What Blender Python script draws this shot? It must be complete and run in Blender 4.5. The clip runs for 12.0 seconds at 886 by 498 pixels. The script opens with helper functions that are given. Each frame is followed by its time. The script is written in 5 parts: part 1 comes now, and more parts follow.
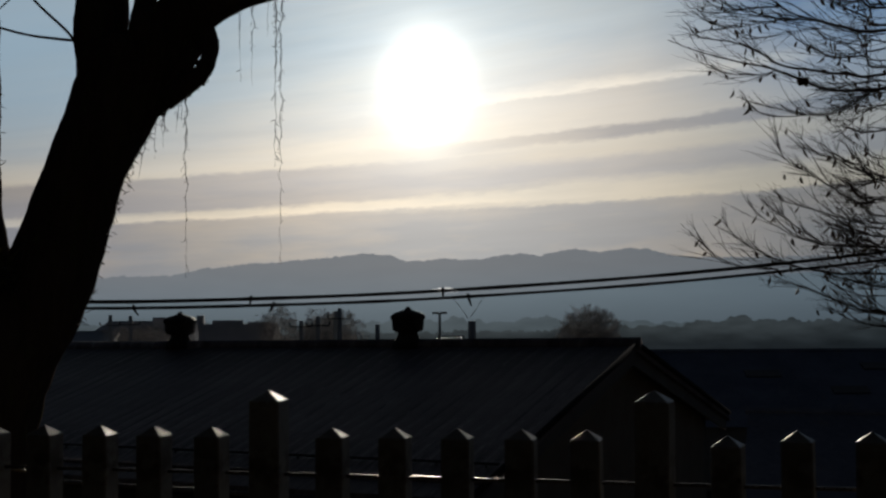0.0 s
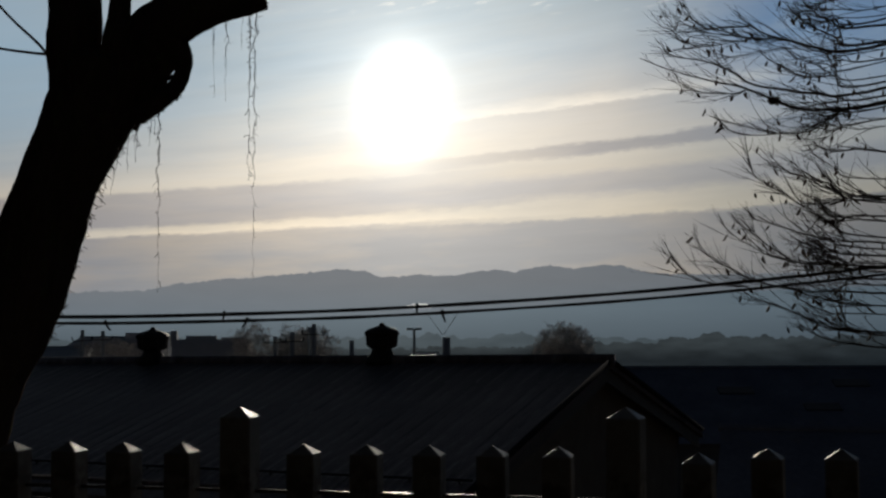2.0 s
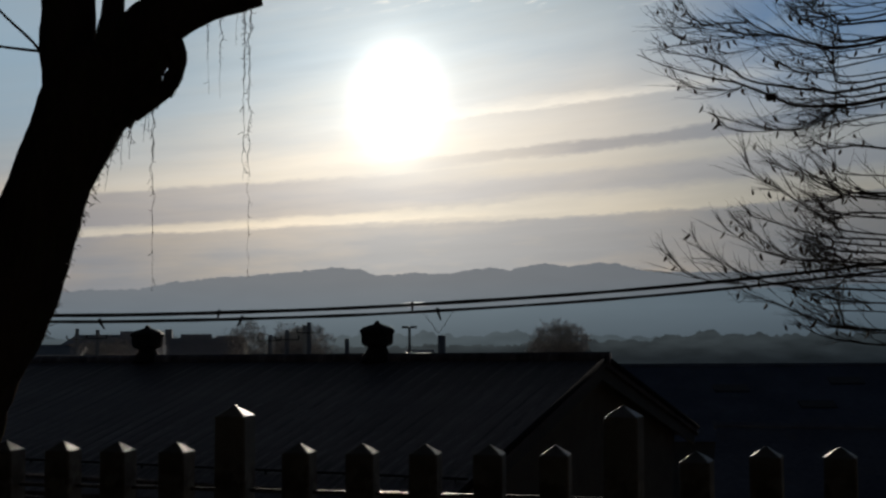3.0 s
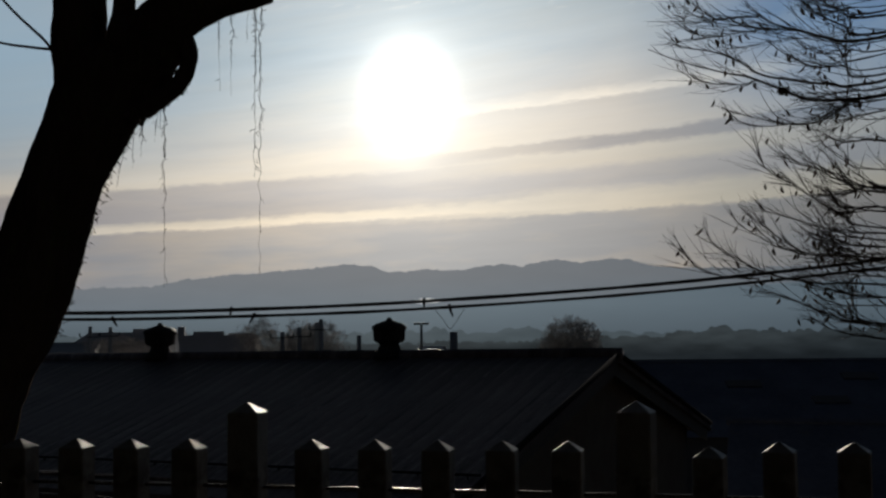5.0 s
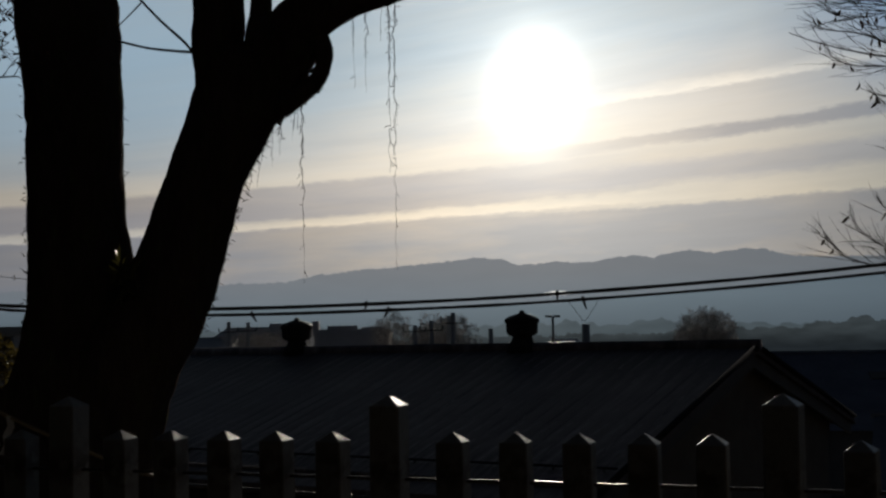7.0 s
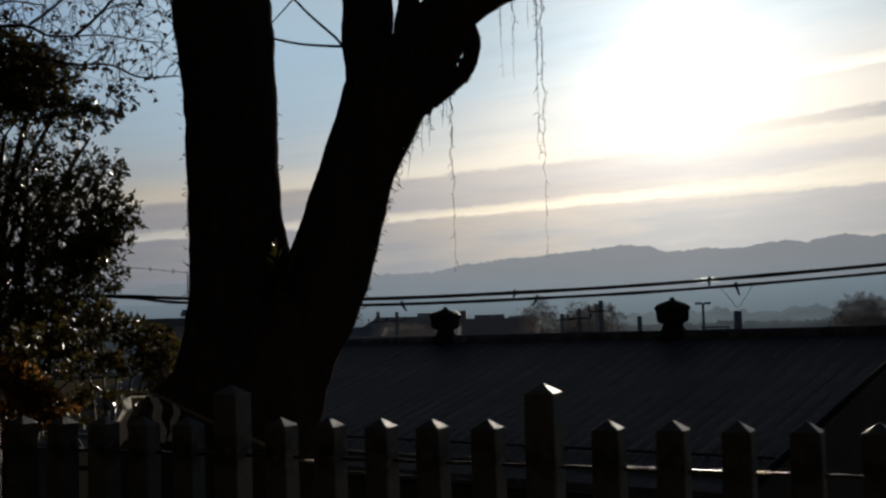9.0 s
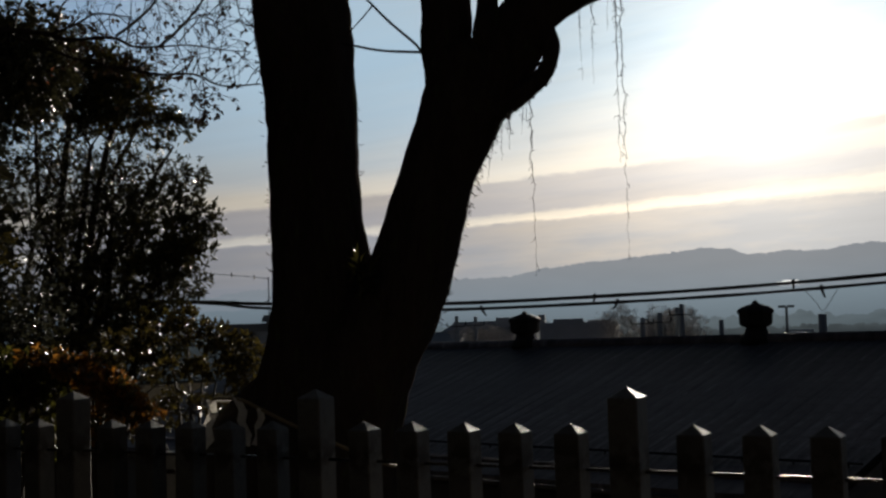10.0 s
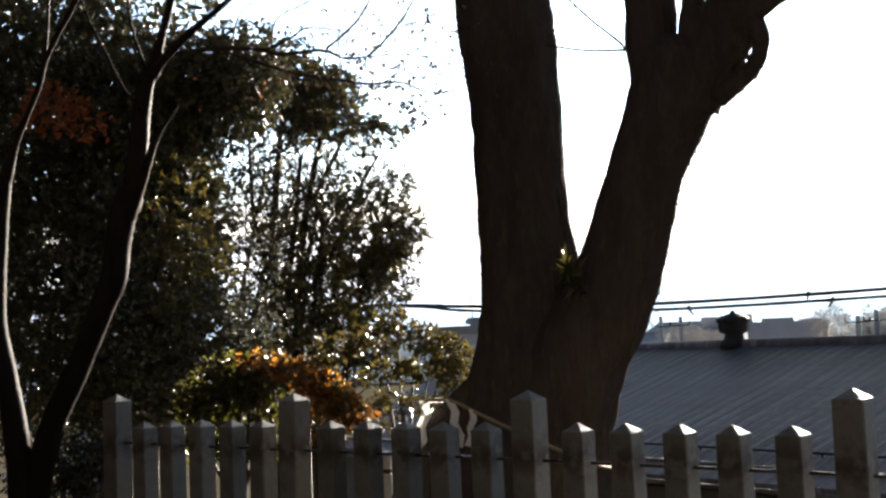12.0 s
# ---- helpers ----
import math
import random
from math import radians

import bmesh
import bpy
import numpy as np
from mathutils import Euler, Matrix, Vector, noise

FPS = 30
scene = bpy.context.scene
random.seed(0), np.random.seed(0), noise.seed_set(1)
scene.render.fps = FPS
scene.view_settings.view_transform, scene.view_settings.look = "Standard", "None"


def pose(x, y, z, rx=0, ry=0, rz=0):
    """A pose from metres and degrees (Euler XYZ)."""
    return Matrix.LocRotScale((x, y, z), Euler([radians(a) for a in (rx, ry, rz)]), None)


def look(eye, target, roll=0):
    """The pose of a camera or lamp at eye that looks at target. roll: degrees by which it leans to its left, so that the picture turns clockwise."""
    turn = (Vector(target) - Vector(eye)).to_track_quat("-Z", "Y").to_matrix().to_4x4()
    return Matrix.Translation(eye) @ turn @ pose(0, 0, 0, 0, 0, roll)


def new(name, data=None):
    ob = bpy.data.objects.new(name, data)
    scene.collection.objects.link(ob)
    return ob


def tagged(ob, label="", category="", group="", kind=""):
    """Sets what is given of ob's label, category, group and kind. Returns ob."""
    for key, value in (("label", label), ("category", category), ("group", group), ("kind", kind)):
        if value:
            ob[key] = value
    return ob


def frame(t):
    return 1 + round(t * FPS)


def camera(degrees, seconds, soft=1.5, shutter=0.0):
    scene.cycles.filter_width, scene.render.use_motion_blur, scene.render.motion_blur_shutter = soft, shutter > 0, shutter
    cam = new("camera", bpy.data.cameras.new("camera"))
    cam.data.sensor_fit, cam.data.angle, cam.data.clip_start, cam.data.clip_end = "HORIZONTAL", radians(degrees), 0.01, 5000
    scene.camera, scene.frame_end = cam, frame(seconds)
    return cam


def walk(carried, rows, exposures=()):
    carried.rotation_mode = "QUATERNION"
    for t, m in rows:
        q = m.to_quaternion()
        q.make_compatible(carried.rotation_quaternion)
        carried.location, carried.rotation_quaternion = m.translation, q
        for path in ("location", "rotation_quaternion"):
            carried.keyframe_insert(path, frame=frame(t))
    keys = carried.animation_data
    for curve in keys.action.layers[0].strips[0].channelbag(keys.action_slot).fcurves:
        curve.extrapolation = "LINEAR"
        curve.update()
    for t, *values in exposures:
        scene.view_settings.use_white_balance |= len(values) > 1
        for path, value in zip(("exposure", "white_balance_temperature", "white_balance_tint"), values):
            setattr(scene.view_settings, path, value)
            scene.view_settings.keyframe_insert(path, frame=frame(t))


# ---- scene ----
cam = camera(40.1, 12.0, soft=2.5)
ROWS = [
    (0.0, 0.000, 0.000, 1.600, 0.00, 2.76, 0.41),
    (0.5, 0.003, -0.001, 1.598, 0.01, 3.21, 0.44),
    (1.0, 0.005, 0.002, 1.601, -0.89, 4.09, 0.37),
    (1.5, 0.010, 0.001, 1.602, -0.94, 4.00, 0.24),
    (2.0, 0.012, -0.005, 1.601, -1.19, 3.51, 0.23),
    (2.5, 0.012, -0.002, 1.596, -1.31, 2.78, 0.14),
    (3.0, 0.007, 0.034, 1.600, -1.42, 3.42, 0.31),
    (5.0, 0.007, 0.039, 1.598, -0.86, 3.26, 0.51),
    (5.5, -0.001, 0.036, 1.600, 0.27, 3.34, 0.76),
    (6.0, -0.011, 0.038, 1.599, 1.34, 3.05, 0.83),
    (6.5, -0.021, 0.046, 1.599, 3.15, 3.02, 0.89),
    (7.0, -0.032, 0.045, 1.599, 5.29, 3.01, 1.02),
    (9.0, -0.063, 0.033, 1.595, 12.19, 2.64, 1.57),
    (9.5, -0.068, 0.025, 1.595, 13.82, 2.92, 1.54),
    (10.0, -0.080, 0.028, 1.595, 15.88, 2.96, 1.83),
    (10.5, -0.096, 0.022, 1.594, 18.02, 3.22, 1.96),
    (11.0, -0.120, 0.014, 1.594, 19.22, 3.35, 2.58),
    (11.5, -0.128, 0.006, 1.593, 23.36, 3.19, 2.71),
    (12.0, -0.126, 0.004, 1.595, 25.36, 3.40, 2.51),
]
EXPOSURES = [(0.0, 0.0), (7.0, 0.05), (9.0, 0.42), (9.5, 0.45), (10.0, 0.5), (10.5, 0.66), (11.0, 0.9), (11.5, 1.9), (12.0, 3.7)]
walk(cam, [(t, pose(x, y, z, 90 + pitch, roll, yaw)) for t, x, y, z, yaw, pitch, roll in ROWS], EXPOSURES)

# ---- sky and sun ----
SUN_AZ, SUN_EL = -0.7, 10.5  # degrees, azimuth from +Y towards +X


def direction(az, el):
    a, e = radians(az), radians(el)
    return Vector((math.sin(a) * math.cos(e), math.cos(a) * math.cos(e), math.sin(e)))


SUN_DIR = direction(SUN_AZ, SUN_EL)
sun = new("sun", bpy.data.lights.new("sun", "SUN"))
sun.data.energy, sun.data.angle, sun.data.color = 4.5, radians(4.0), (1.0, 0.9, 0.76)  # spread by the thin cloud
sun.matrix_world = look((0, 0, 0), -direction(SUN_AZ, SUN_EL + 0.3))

world = bpy.data.worlds.new("sky")
scene.world = world
world.use_nodes = True
WN, WL = world.node_tree.nodes, world.node_tree.links
WN.clear()


def wmath(op, a, b=None, c=None, clamp=False):
    n = WN.new("ShaderNodeMath")
    n.operation, n.use_clamp = op, clamp
    for i, v in enumerate((a, b, c)):
        if v is None:
            continue
        if isinstance(v, (int, float)):
            n.inputs[i].default_value = v
        else:
            WL.new(v, n.inputs[i])
    return n.outputs[0]


def wramp(value, stops):
    n = WN.new("ShaderNodeValToRGB")
    e = n.color_ramp.elements
    while len(e) < len(stops):
        e.new(0.5)
    for el, (p, col) in zip(e, stops):
        el.position, el.color = p, (*col, 1)
    WL.new(value, n.inputs[0])
    return n.outputs[0]


def wmix(fac, a, b, blend="MIX"):
    n = WN.new("ShaderNodeMix")
    n.data_type, n.blend_type, n.clamp_factor = "RGBA", blend, True
    for sock, v in ((n.inputs[0], fac), (n.inputs[6], a), (n.inputs[7], b)):
        if isinstance(v, (int, float)):
            sock.default_value = v
        elif isinstance(v, tuple):
            sock.default_value = (*v, 1)
        else:
            WL.new(v, sock)
    return n.outputs[2]


coord = WN.new("ShaderNodeTexCoord")
sep = WN.new("ShaderNodeSeparateXYZ")
WL.new(coord.outputs["Generated"], sep.inputs[0])
az = wmath("MULTIPLY", wmath("ARCTAN2", sep.outputs[0], sep.outputs[1]), 57.2958)
el = wmath("MULTIPLY", wmath("ARCSINE", sep.outputs[2]), 57.2958)
sky = WN.new("ShaderNodeTexSky")
sky.sky_type, sky.sun_disc = "NISHITA", False
sky.sun_elevation, sky.sun_rotation = radians(SUN_EL), radians(SUN_AZ)
sky.air_density, sky.dust_density, sky.ozone_density = 1.0, 1.5, 1.5
clear = wmix(1.0, sky.outputs[0], (0.028, 0.028, 0.028), "MULTIPLY")
# thin layered cloud: streaks fan up towards the right
azc = wmath("MAXIMUM", wmath("MINIMUM", az, 40.0), -40.0)
fan = wmath("DIVIDE", el, wmath("MULTIPLY_ADD", azc, 0.0117, 1.0))


def streak_noise(sx, sy, scale, detail, seed, rough=0.55):
    comb = WN.new("ShaderNodeCombineXYZ")
    WL.new(wmath("MULTIPLY", az, sx), comb.inputs[0])
    WL.new(wmath("MULTIPLY", fan, sy), comb.inputs[1])
    comb.inputs[2].default_value = seed
    n = WN.new("ShaderNodeTexNoise")
    n.inputs["Scale"].default_value, n.inputs["Detail"].default_value = scale, detail
    n.inputs["Roughness"].default_value = rough
    WL.new(comb.outputs[0], n.inputs["Vector"])
    return n.outputs[0]


n_low = wmath("SUBTRACT", streak_noise(0.05, 0.22, 1.0, 4, 3.1), 0.5)
n_fine = wmath("SUBTRACT", streak_noise(0.10, 0.55, 1.0, 5, 9.7, 0.6), 0.5)
n_edge = wmath("SUBTRACT", streak_noise(0.55, 2.2, 1.0, 6, 2.4, 0.65), 0.5)
n_ragged = wmath("SUBTRACT", streak_noise(1.6, 5.0, 1.0, 5, 6.6, 0.7), 0.5)
level = wmath("ADD", fan, wmath("MULTIPLY_ADD", n_low, 0.5, wmath("MULTIPLY_ADD", n_fine, 0.4, wmath("MULTIPLY_ADD", n_edge, 0.42, wmath("MULTIPLY", n_ragged, 0.32)))))
v = wmath("DIVIDE", level, 20.0, clamp=True)


def bands(rows):
    return wramp(v, [(p / 20, (c[0] * 1.02, c[1], c[2] * 0.985)) for p, c in rows])


HAZE, SLATE, TOP = (0.26, 0.29, 0.325), (0.30, 0.305, 0.315), (0.27, 0.37, 0.47)
west = bands([(0, HAZE), (2.5, SLATE), (4.72, (0.335, 0.325, 0.325)), (4.82, (0.70, 0.63, 0.52)), (5.15, (0.60, 0.55, 0.465)), (5.4, (0.36, 0.345, 0.345)), (7.0, (0.385, 0.37, 0.37)),
              (7.25, (0.65, 0.60, 0.515)), (8.1, (0.60, 0.565, 0.50)), (9.0, (0.47, 0.485, 0.485)), (11.0, (0.385, 0.445, 0.485)), (14.0, (0.28, 0.375, 0.455)), (20.0, TOP)])
east = bands([(0, HAZE), (2.5, SLATE), (4.5, (0.325, 0.32, 0.32)), (4.6, (0.61, 0.555, 0.455)), (5.3, (0.56, 0.515, 0.435)), (5.7, (0.41, 0.395, 0.385)), (6.3, (0.43, 0.41, 0.395)),
              (6.6, (0.56, 0.515, 0.44)), (7.1, (0.55, 0.515, 0.45)), (7.25, (0.33, 0.32, 0.325)), (7.62, (0.31, 0.30, 0.305)), (7.75, (0.57, 0.535, 0.48)), (9.25, (0.52, 0.50, 0.47)),
              (9.35, (0.80, 0.75, 0.66)), (9.9, (0.50, 0.50, 0.49)), (12.0, (0.38, 0.45, 0.505)), (14.5, (0.27, 0.38, 0.47)), (20.0, TOP)])
lean = wmath("DIVIDE", wmath("ADD", az, 6.0), 14.0, clamp=True)
streaks = wmix(lean, west, east)
wisp = wmath("MULTIPLY_ADD", wmath("SUBTRACT", streak_noise(0.12, 1.6, 1.0, 6, 5.3, 0.6), 0.5), 0.26, 1.0)
streaks = wmix(1.0, streaks, wisp, "MULTIPLY")
# forward scattering: the veil brightens towards the sun
dot = WN.new("ShaderNodeVectorMath")
dot.operation = "DOT_PRODUCT"
WL.new(coord.outputs["Generated"], dot.inputs[0])
dot.inputs[1].default_value = SUN_DIR
angle = wmath("MULTIPLY", wmath("ARCCOSINE", wmath("MINIMUM", dot.outputs["Value"], 0.999999)), 57.2958)
phase = wmath("MULTIPLY_ADD", wmath("EXPONENT", wmath("MULTIPLY", angle, -0.045)), 1.3, 0.13)
veil = wmix(1.0, streaks, phase, "MULTIPLY")
# clear blue shows through away from the sun and the horizon
opening = wmath("MULTIPLY", wmath("DIVIDE", wmath("SUBTRACT", angle, 9.0), 14.0, clamp=True), wmath("DIVIDE", wmath("SUBTRACT", el, 5.5), 7.0, clamp=True))
veil = wmix(wmath("MULTIPLY", opening, 0.8), veil, (0.335, 0.425, 0.51))
blue_west = wmath("MULTIPLY", wmath("DIVIDE", wmath("SUBTRACT", wmath("MULTIPLY", az, -1.0), 8.0), 9.0, clamp=True), wmath("DIVIDE", wmath("SUBTRACT", el, 5.5), 5.0, clamp=True))
blue_west = wmath("MULTIPLY", blue_west, wmath("MULTIPLY_ADD", wmath("DIVIDE", wmath("ADD", az, 30.0), 6.0, clamp=True), 0.8, 0.2))
veil = wmix(wmath("MULTIPLY", blue_west, 0.5), veil, (0.262, 0.385, 0.49))
left_low = wmath("MULTIPLY", wmath("DIVIDE", wmath("SUBTRACT", wmath("MULTIPLY", az, -1.0), 11.0), 9.0, clamp=True), wmath("DIVIDE", wmath("SUBTRACT", 5.2, el), 1.5, clamp=True))
veil = wmix(left_low, veil, wmix(1.0, veil, (0.98, 1.06, 1.20), "MULTIPLY"))
right_side = wmath("DIVIDE", wmath("SUBTRACT", az, 9.0), 9.0, clamp=True)
veil = wmix(right_side, veil, wmix(1.0, veil, (0.74, 0.80, 0.86), "MULTIPLY"))
patchy = wmath("MULTIPLY_ADD", streak_noise(0.16, 0.5, 1.0, 5, 14.2, 0.6), 2.4, -0.35, clamp=True)
blue_right = wmath("DIVIDE", wmath("SUBTRACT", az, 9.5), 7.0, clamp=True)
blue_left = wmath("DIVIDE", wmath("SUBTRACT", wmath("MULTIPLY", az, -1.0), 25.0), 6.0, clamp=True)
gap = wmath("MULTIPLY", wmath("MULTIPLY_ADD", blue_left, 0.55, blue_right, clamp=True), wmath("DIVIDE", wmath("SUBTRACT", el, 8.5), 5.0, clamp=True))
veil = wmix(wmath("MULTIPLY", gap, patchy), veil, (0.10, 0.19, 0.33))
# small flecks of high cloud
fleck = wmath("MULTIPLY_ADD", streak_noise(0.55, 2.6, 1.0, 4, 21.0, 0.55), 7.0, -4.1, clamp=True)
fleck = wmath("MULTIPLY", fleck, wmath("DIVIDE", wmath("SUBTRACT", el, 14.3), 0.8, clamp=True))
veil = wmix(wmath("MULTIPLY", fleck, 0.75), veil, (0.85, 0.83, 0.78))
cover = wmath("MULTIPLY_ADD", wmath("SUBTRACT", el, 13.0), -0.06, 1.0, clamp=True)
cover = wmath("ADD", wmath("MULTIPLY", cover, 0.92), wmath("MULTIPLY", wmath("ADD", n_fine, 0.15), 0.35), clamp=True)
day = wmix(cover, clear, veil)
# the sky dims towards the side away from the sun
away = wmath("DIVIDE", wmath("SUBTRACT", angle, 34.0), 30.0, clamp=True)
day = wmix(away, day, wmix(1.0, day, (0.20, 0.20, 0.22), "MULTIPLY"))
# aureole of the low sun behind the thin cloud
# (cloud below the disc catches more of it, so it is taller than wide)
wide = wmath("POWER", wmath("DIVIDE", wmath("SUBTRACT", az, SUN_AZ), 1.48), 2.0)
tall = wmath("POWER", wmath("DIVIDE", wmath("SUBTRACT", el, SUN_EL - 0.05), 1.95), 2.0)
core = wmath("MULTIPLY", wmath("EXPONENT", wmath("MULTIPLY", wmath("ADD", wide, tall), -1.0)), 1.6)
halo = wmath("MULTIPLY", wmath("EXPONENT", wmath("DIVIDE", angle, -5.4)), 0.53)
rgb = WN.new("ShaderNodeCombineColor")
glow = wmath("ADD", core, halo)
for i, k in enumerate((1.0, 0.96, 0.84)):
    WL.new(wmath("MULTIPLY", glow, k), rgb.inputs[i])
day = wmix(1.0, day, rgb.outputs[0], "ADD")
bg = WN.new("ShaderNodeBackground")
WL.new(day, bg.inputs[0])
bg.inputs[1].default_value = 1.0
WL.new(bg.outputs[0], WN.new("ShaderNodeOutputWorld").inputs[0])

# ---- materials ----


def material(name, base, second, scale=8.0, rough=0.7, metal=0.0, bump=0.3, fine=60.0, spread=0.5, third=None, specular=0.4,
             island=0.0, objrand=0.0, translucent=0.0, stretch=(1, 1, 1), bump_size=0.01, stain=None, turn=0.0):
    """Two tones in large patches, fine grain over them, bump from both."""
    m = bpy.data.materials.new(name)
    m.use_nodes = True
    nt = m.node_tree
    N, L = nt.nodes, nt.links
    b = N["Principled BSDF"]
    tc, mp = N.new("ShaderNodeTexCoord"), N.new("ShaderNodeMapping")
    mp.inputs["Scale"].default_value = stretch
    if turn:
        along = N.new("ShaderNodeMapping")
        along.inputs["Rotation"].default_value = (0, 0, radians(turn))
        L.new(tc.outputs["Object"], along.inputs[0])
        L.new(along.outputs[0], mp.inputs[0])
    else:
        L.new(tc.outputs["Object"], mp.inputs[0])

    def noise_tex(s, d, r=0.6):
        n = N.new("ShaderNodeTexNoise")
        n.inputs["Scale"].default_value, n.inputs["Detail"].default_value, n.inputs["Roughness"].default_value = s, d, r
        L.new(mp.outputs[0], n.inputs["Vector"])
        return n

    big, small = noise_tex(scale, 5), noise_tex(fine, 4)

    def mix(fac, a, bb, blend="MIX"):
        n = N.new("ShaderNodeMix")
        n.data_type, n.blend_type = "RGBA", blend
        for sock, val in ((n.inputs[0], fac), (n.inputs[6], a), (n.inputs[7], bb)):
            if isinstance(val, (int, float)):
                sock.default_value = val
            elif isinstance(val, tuple):
                sock.default_value = (*val, 1)
            else:
                L.new(val, sock)
        return n.outputs[2]

    mr = N.new("ShaderNodeMapRange")
    mr.inputs[1].default_value, mr.inputs[2].default_value = 0.5 - spread / 2, 0.5 + spread / 2
    L.new(big.outputs[0], mr.inputs[0])
    col = mix(mr.outputs[0], base, second)
    if third:
        m2 = N.new("ShaderNodeMapRange")
        m2.inputs[1].default_value, m2.inputs[2].default_value = 0.55, 0.68
        L.new(noise_tex(scale * 2.7, 6, 0.7).outputs[0], m2.inputs[0])
        col = mix(m2.outputs[0], col, third)
    gr = N.new("ShaderNodeMapRange")
    gr.inputs[3].default_value, gr.inputs[4].default_value = 0.7, 1.3
    L.new(small.outputs[0], gr.inputs[0])
    col = mix(1.0, col, gr.outputs[0], "MULTIPLY")
    for amount, node, out in ((island, "ShaderNodeNewGeometry", "Random Per Island"), (objrand, "ShaderNodeObjectInfo", "Random")):
        if amount:
            g, r2 = N.new(node), N.new("ShaderNodeMapRange")
            r2.inputs[3].default_value, r2.inputs[4].default_value = 1 - amount, 1 + amount
            L.new(g.outputs[out], r2.inputs[0])
            col = mix(1.0, col, r2.outputs[0], "MULTIPLY")
    if stain:
        z_mid, reach, tint = stain
        sp, up, away, near, blot, both = (N.new("ShaderNodeSeparateXYZ"), N.new("ShaderNodeMath"), N.new("ShaderNodeMath"), N.new("ShaderNodeMapRange"), N.new("ShaderNodeMapRange"), N.new("ShaderNodeMath"))
        up.operation, away.operation, both.operation = "SUBTRACT", "ABSOLUTE", "MULTIPLY"
        L.new(tc.outputs["Object"], sp.inputs[0])
        L.new(sp.outputs[2], up.inputs[0])
        up.inputs[1].default_value = z_mid
        L.new(up.outputs[0], away.inputs[0])
        L.new(away.outputs[0], near.inputs[0])
        near.inputs[1].default_value, near.inputs[2].default_value, near.inputs[3].default_value, near.inputs[4].default_value = 0.0, reach, 1.0, 0.0
        blot.inputs[1].default_value, blot.inputs[2].default_value = 0.42, 0.54
        where, shift = N.new("ShaderNodeVectorMath"), N.new("ShaderNodeObjectInfo")
        L.new(tc.outputs["Object"], where.inputs[0])
        L.new(shift.outputs["Location"], where.inputs[1])
        patch = N.new("ShaderNodeTexNoise")
        patch.inputs["Scale"].default_value, patch.inputs["Detail"].default_value = 11.0, 5
        L.new(where.outputs[0], patch.inputs["Vector"])
        L.new(patch.outputs[0], blot.inputs[0])
        L.new(near.outputs[0], both.inputs[0])
        L.new(blot.outputs[0], both.inputs[1])
        col = mix(both.outputs[0], col, tint)
    L.new(col, b.inputs["Base Color"])
    rr = N.new("ShaderNodeMapRange")
    rr.inputs[3].default_value, rr.inputs[4].default_value = max(rough - 0.12, 0.03), min(rough + 0.12, 1)
    L.new(small.outputs[0], rr.inputs[0])
    L.new(rr.outputs[0], b.inputs["Roughness"])
    b.inputs["Metallic"].default_value = metal
    b.inputs["Specular IOR Level"].default_value = specular
    if bump:
        bp = N.new("ShaderNodeBump")
        bp.inputs["Strength"].default_value, bp.inputs["Distance"].default_value = bump, bump_size
        s = N.new("ShaderNodeMath")
        s.operation = "ADD"
        L.new(big.outputs[0], s.inputs[0])
        L.new(small.outputs[0], s.inputs[1])
        L.new(s.outputs[0], bp.inputs["Height"])
        L.new(bp.outputs[0], b.inputs["Normal"])
    if translucent:
        tr, ms = N.new("ShaderNodeBsdfTranslucent"), N.new("ShaderNodeMixShader")
        L.new(col, tr.inputs[0])
        ms.inputs[0].default_value = translucent
        L.new(b.outputs[0], ms.inputs[1])
        L.new(tr.outputs[0], ms.inputs[2])
        L.new(ms.outputs[0], N["Material Output"].inputs[0])
    return m


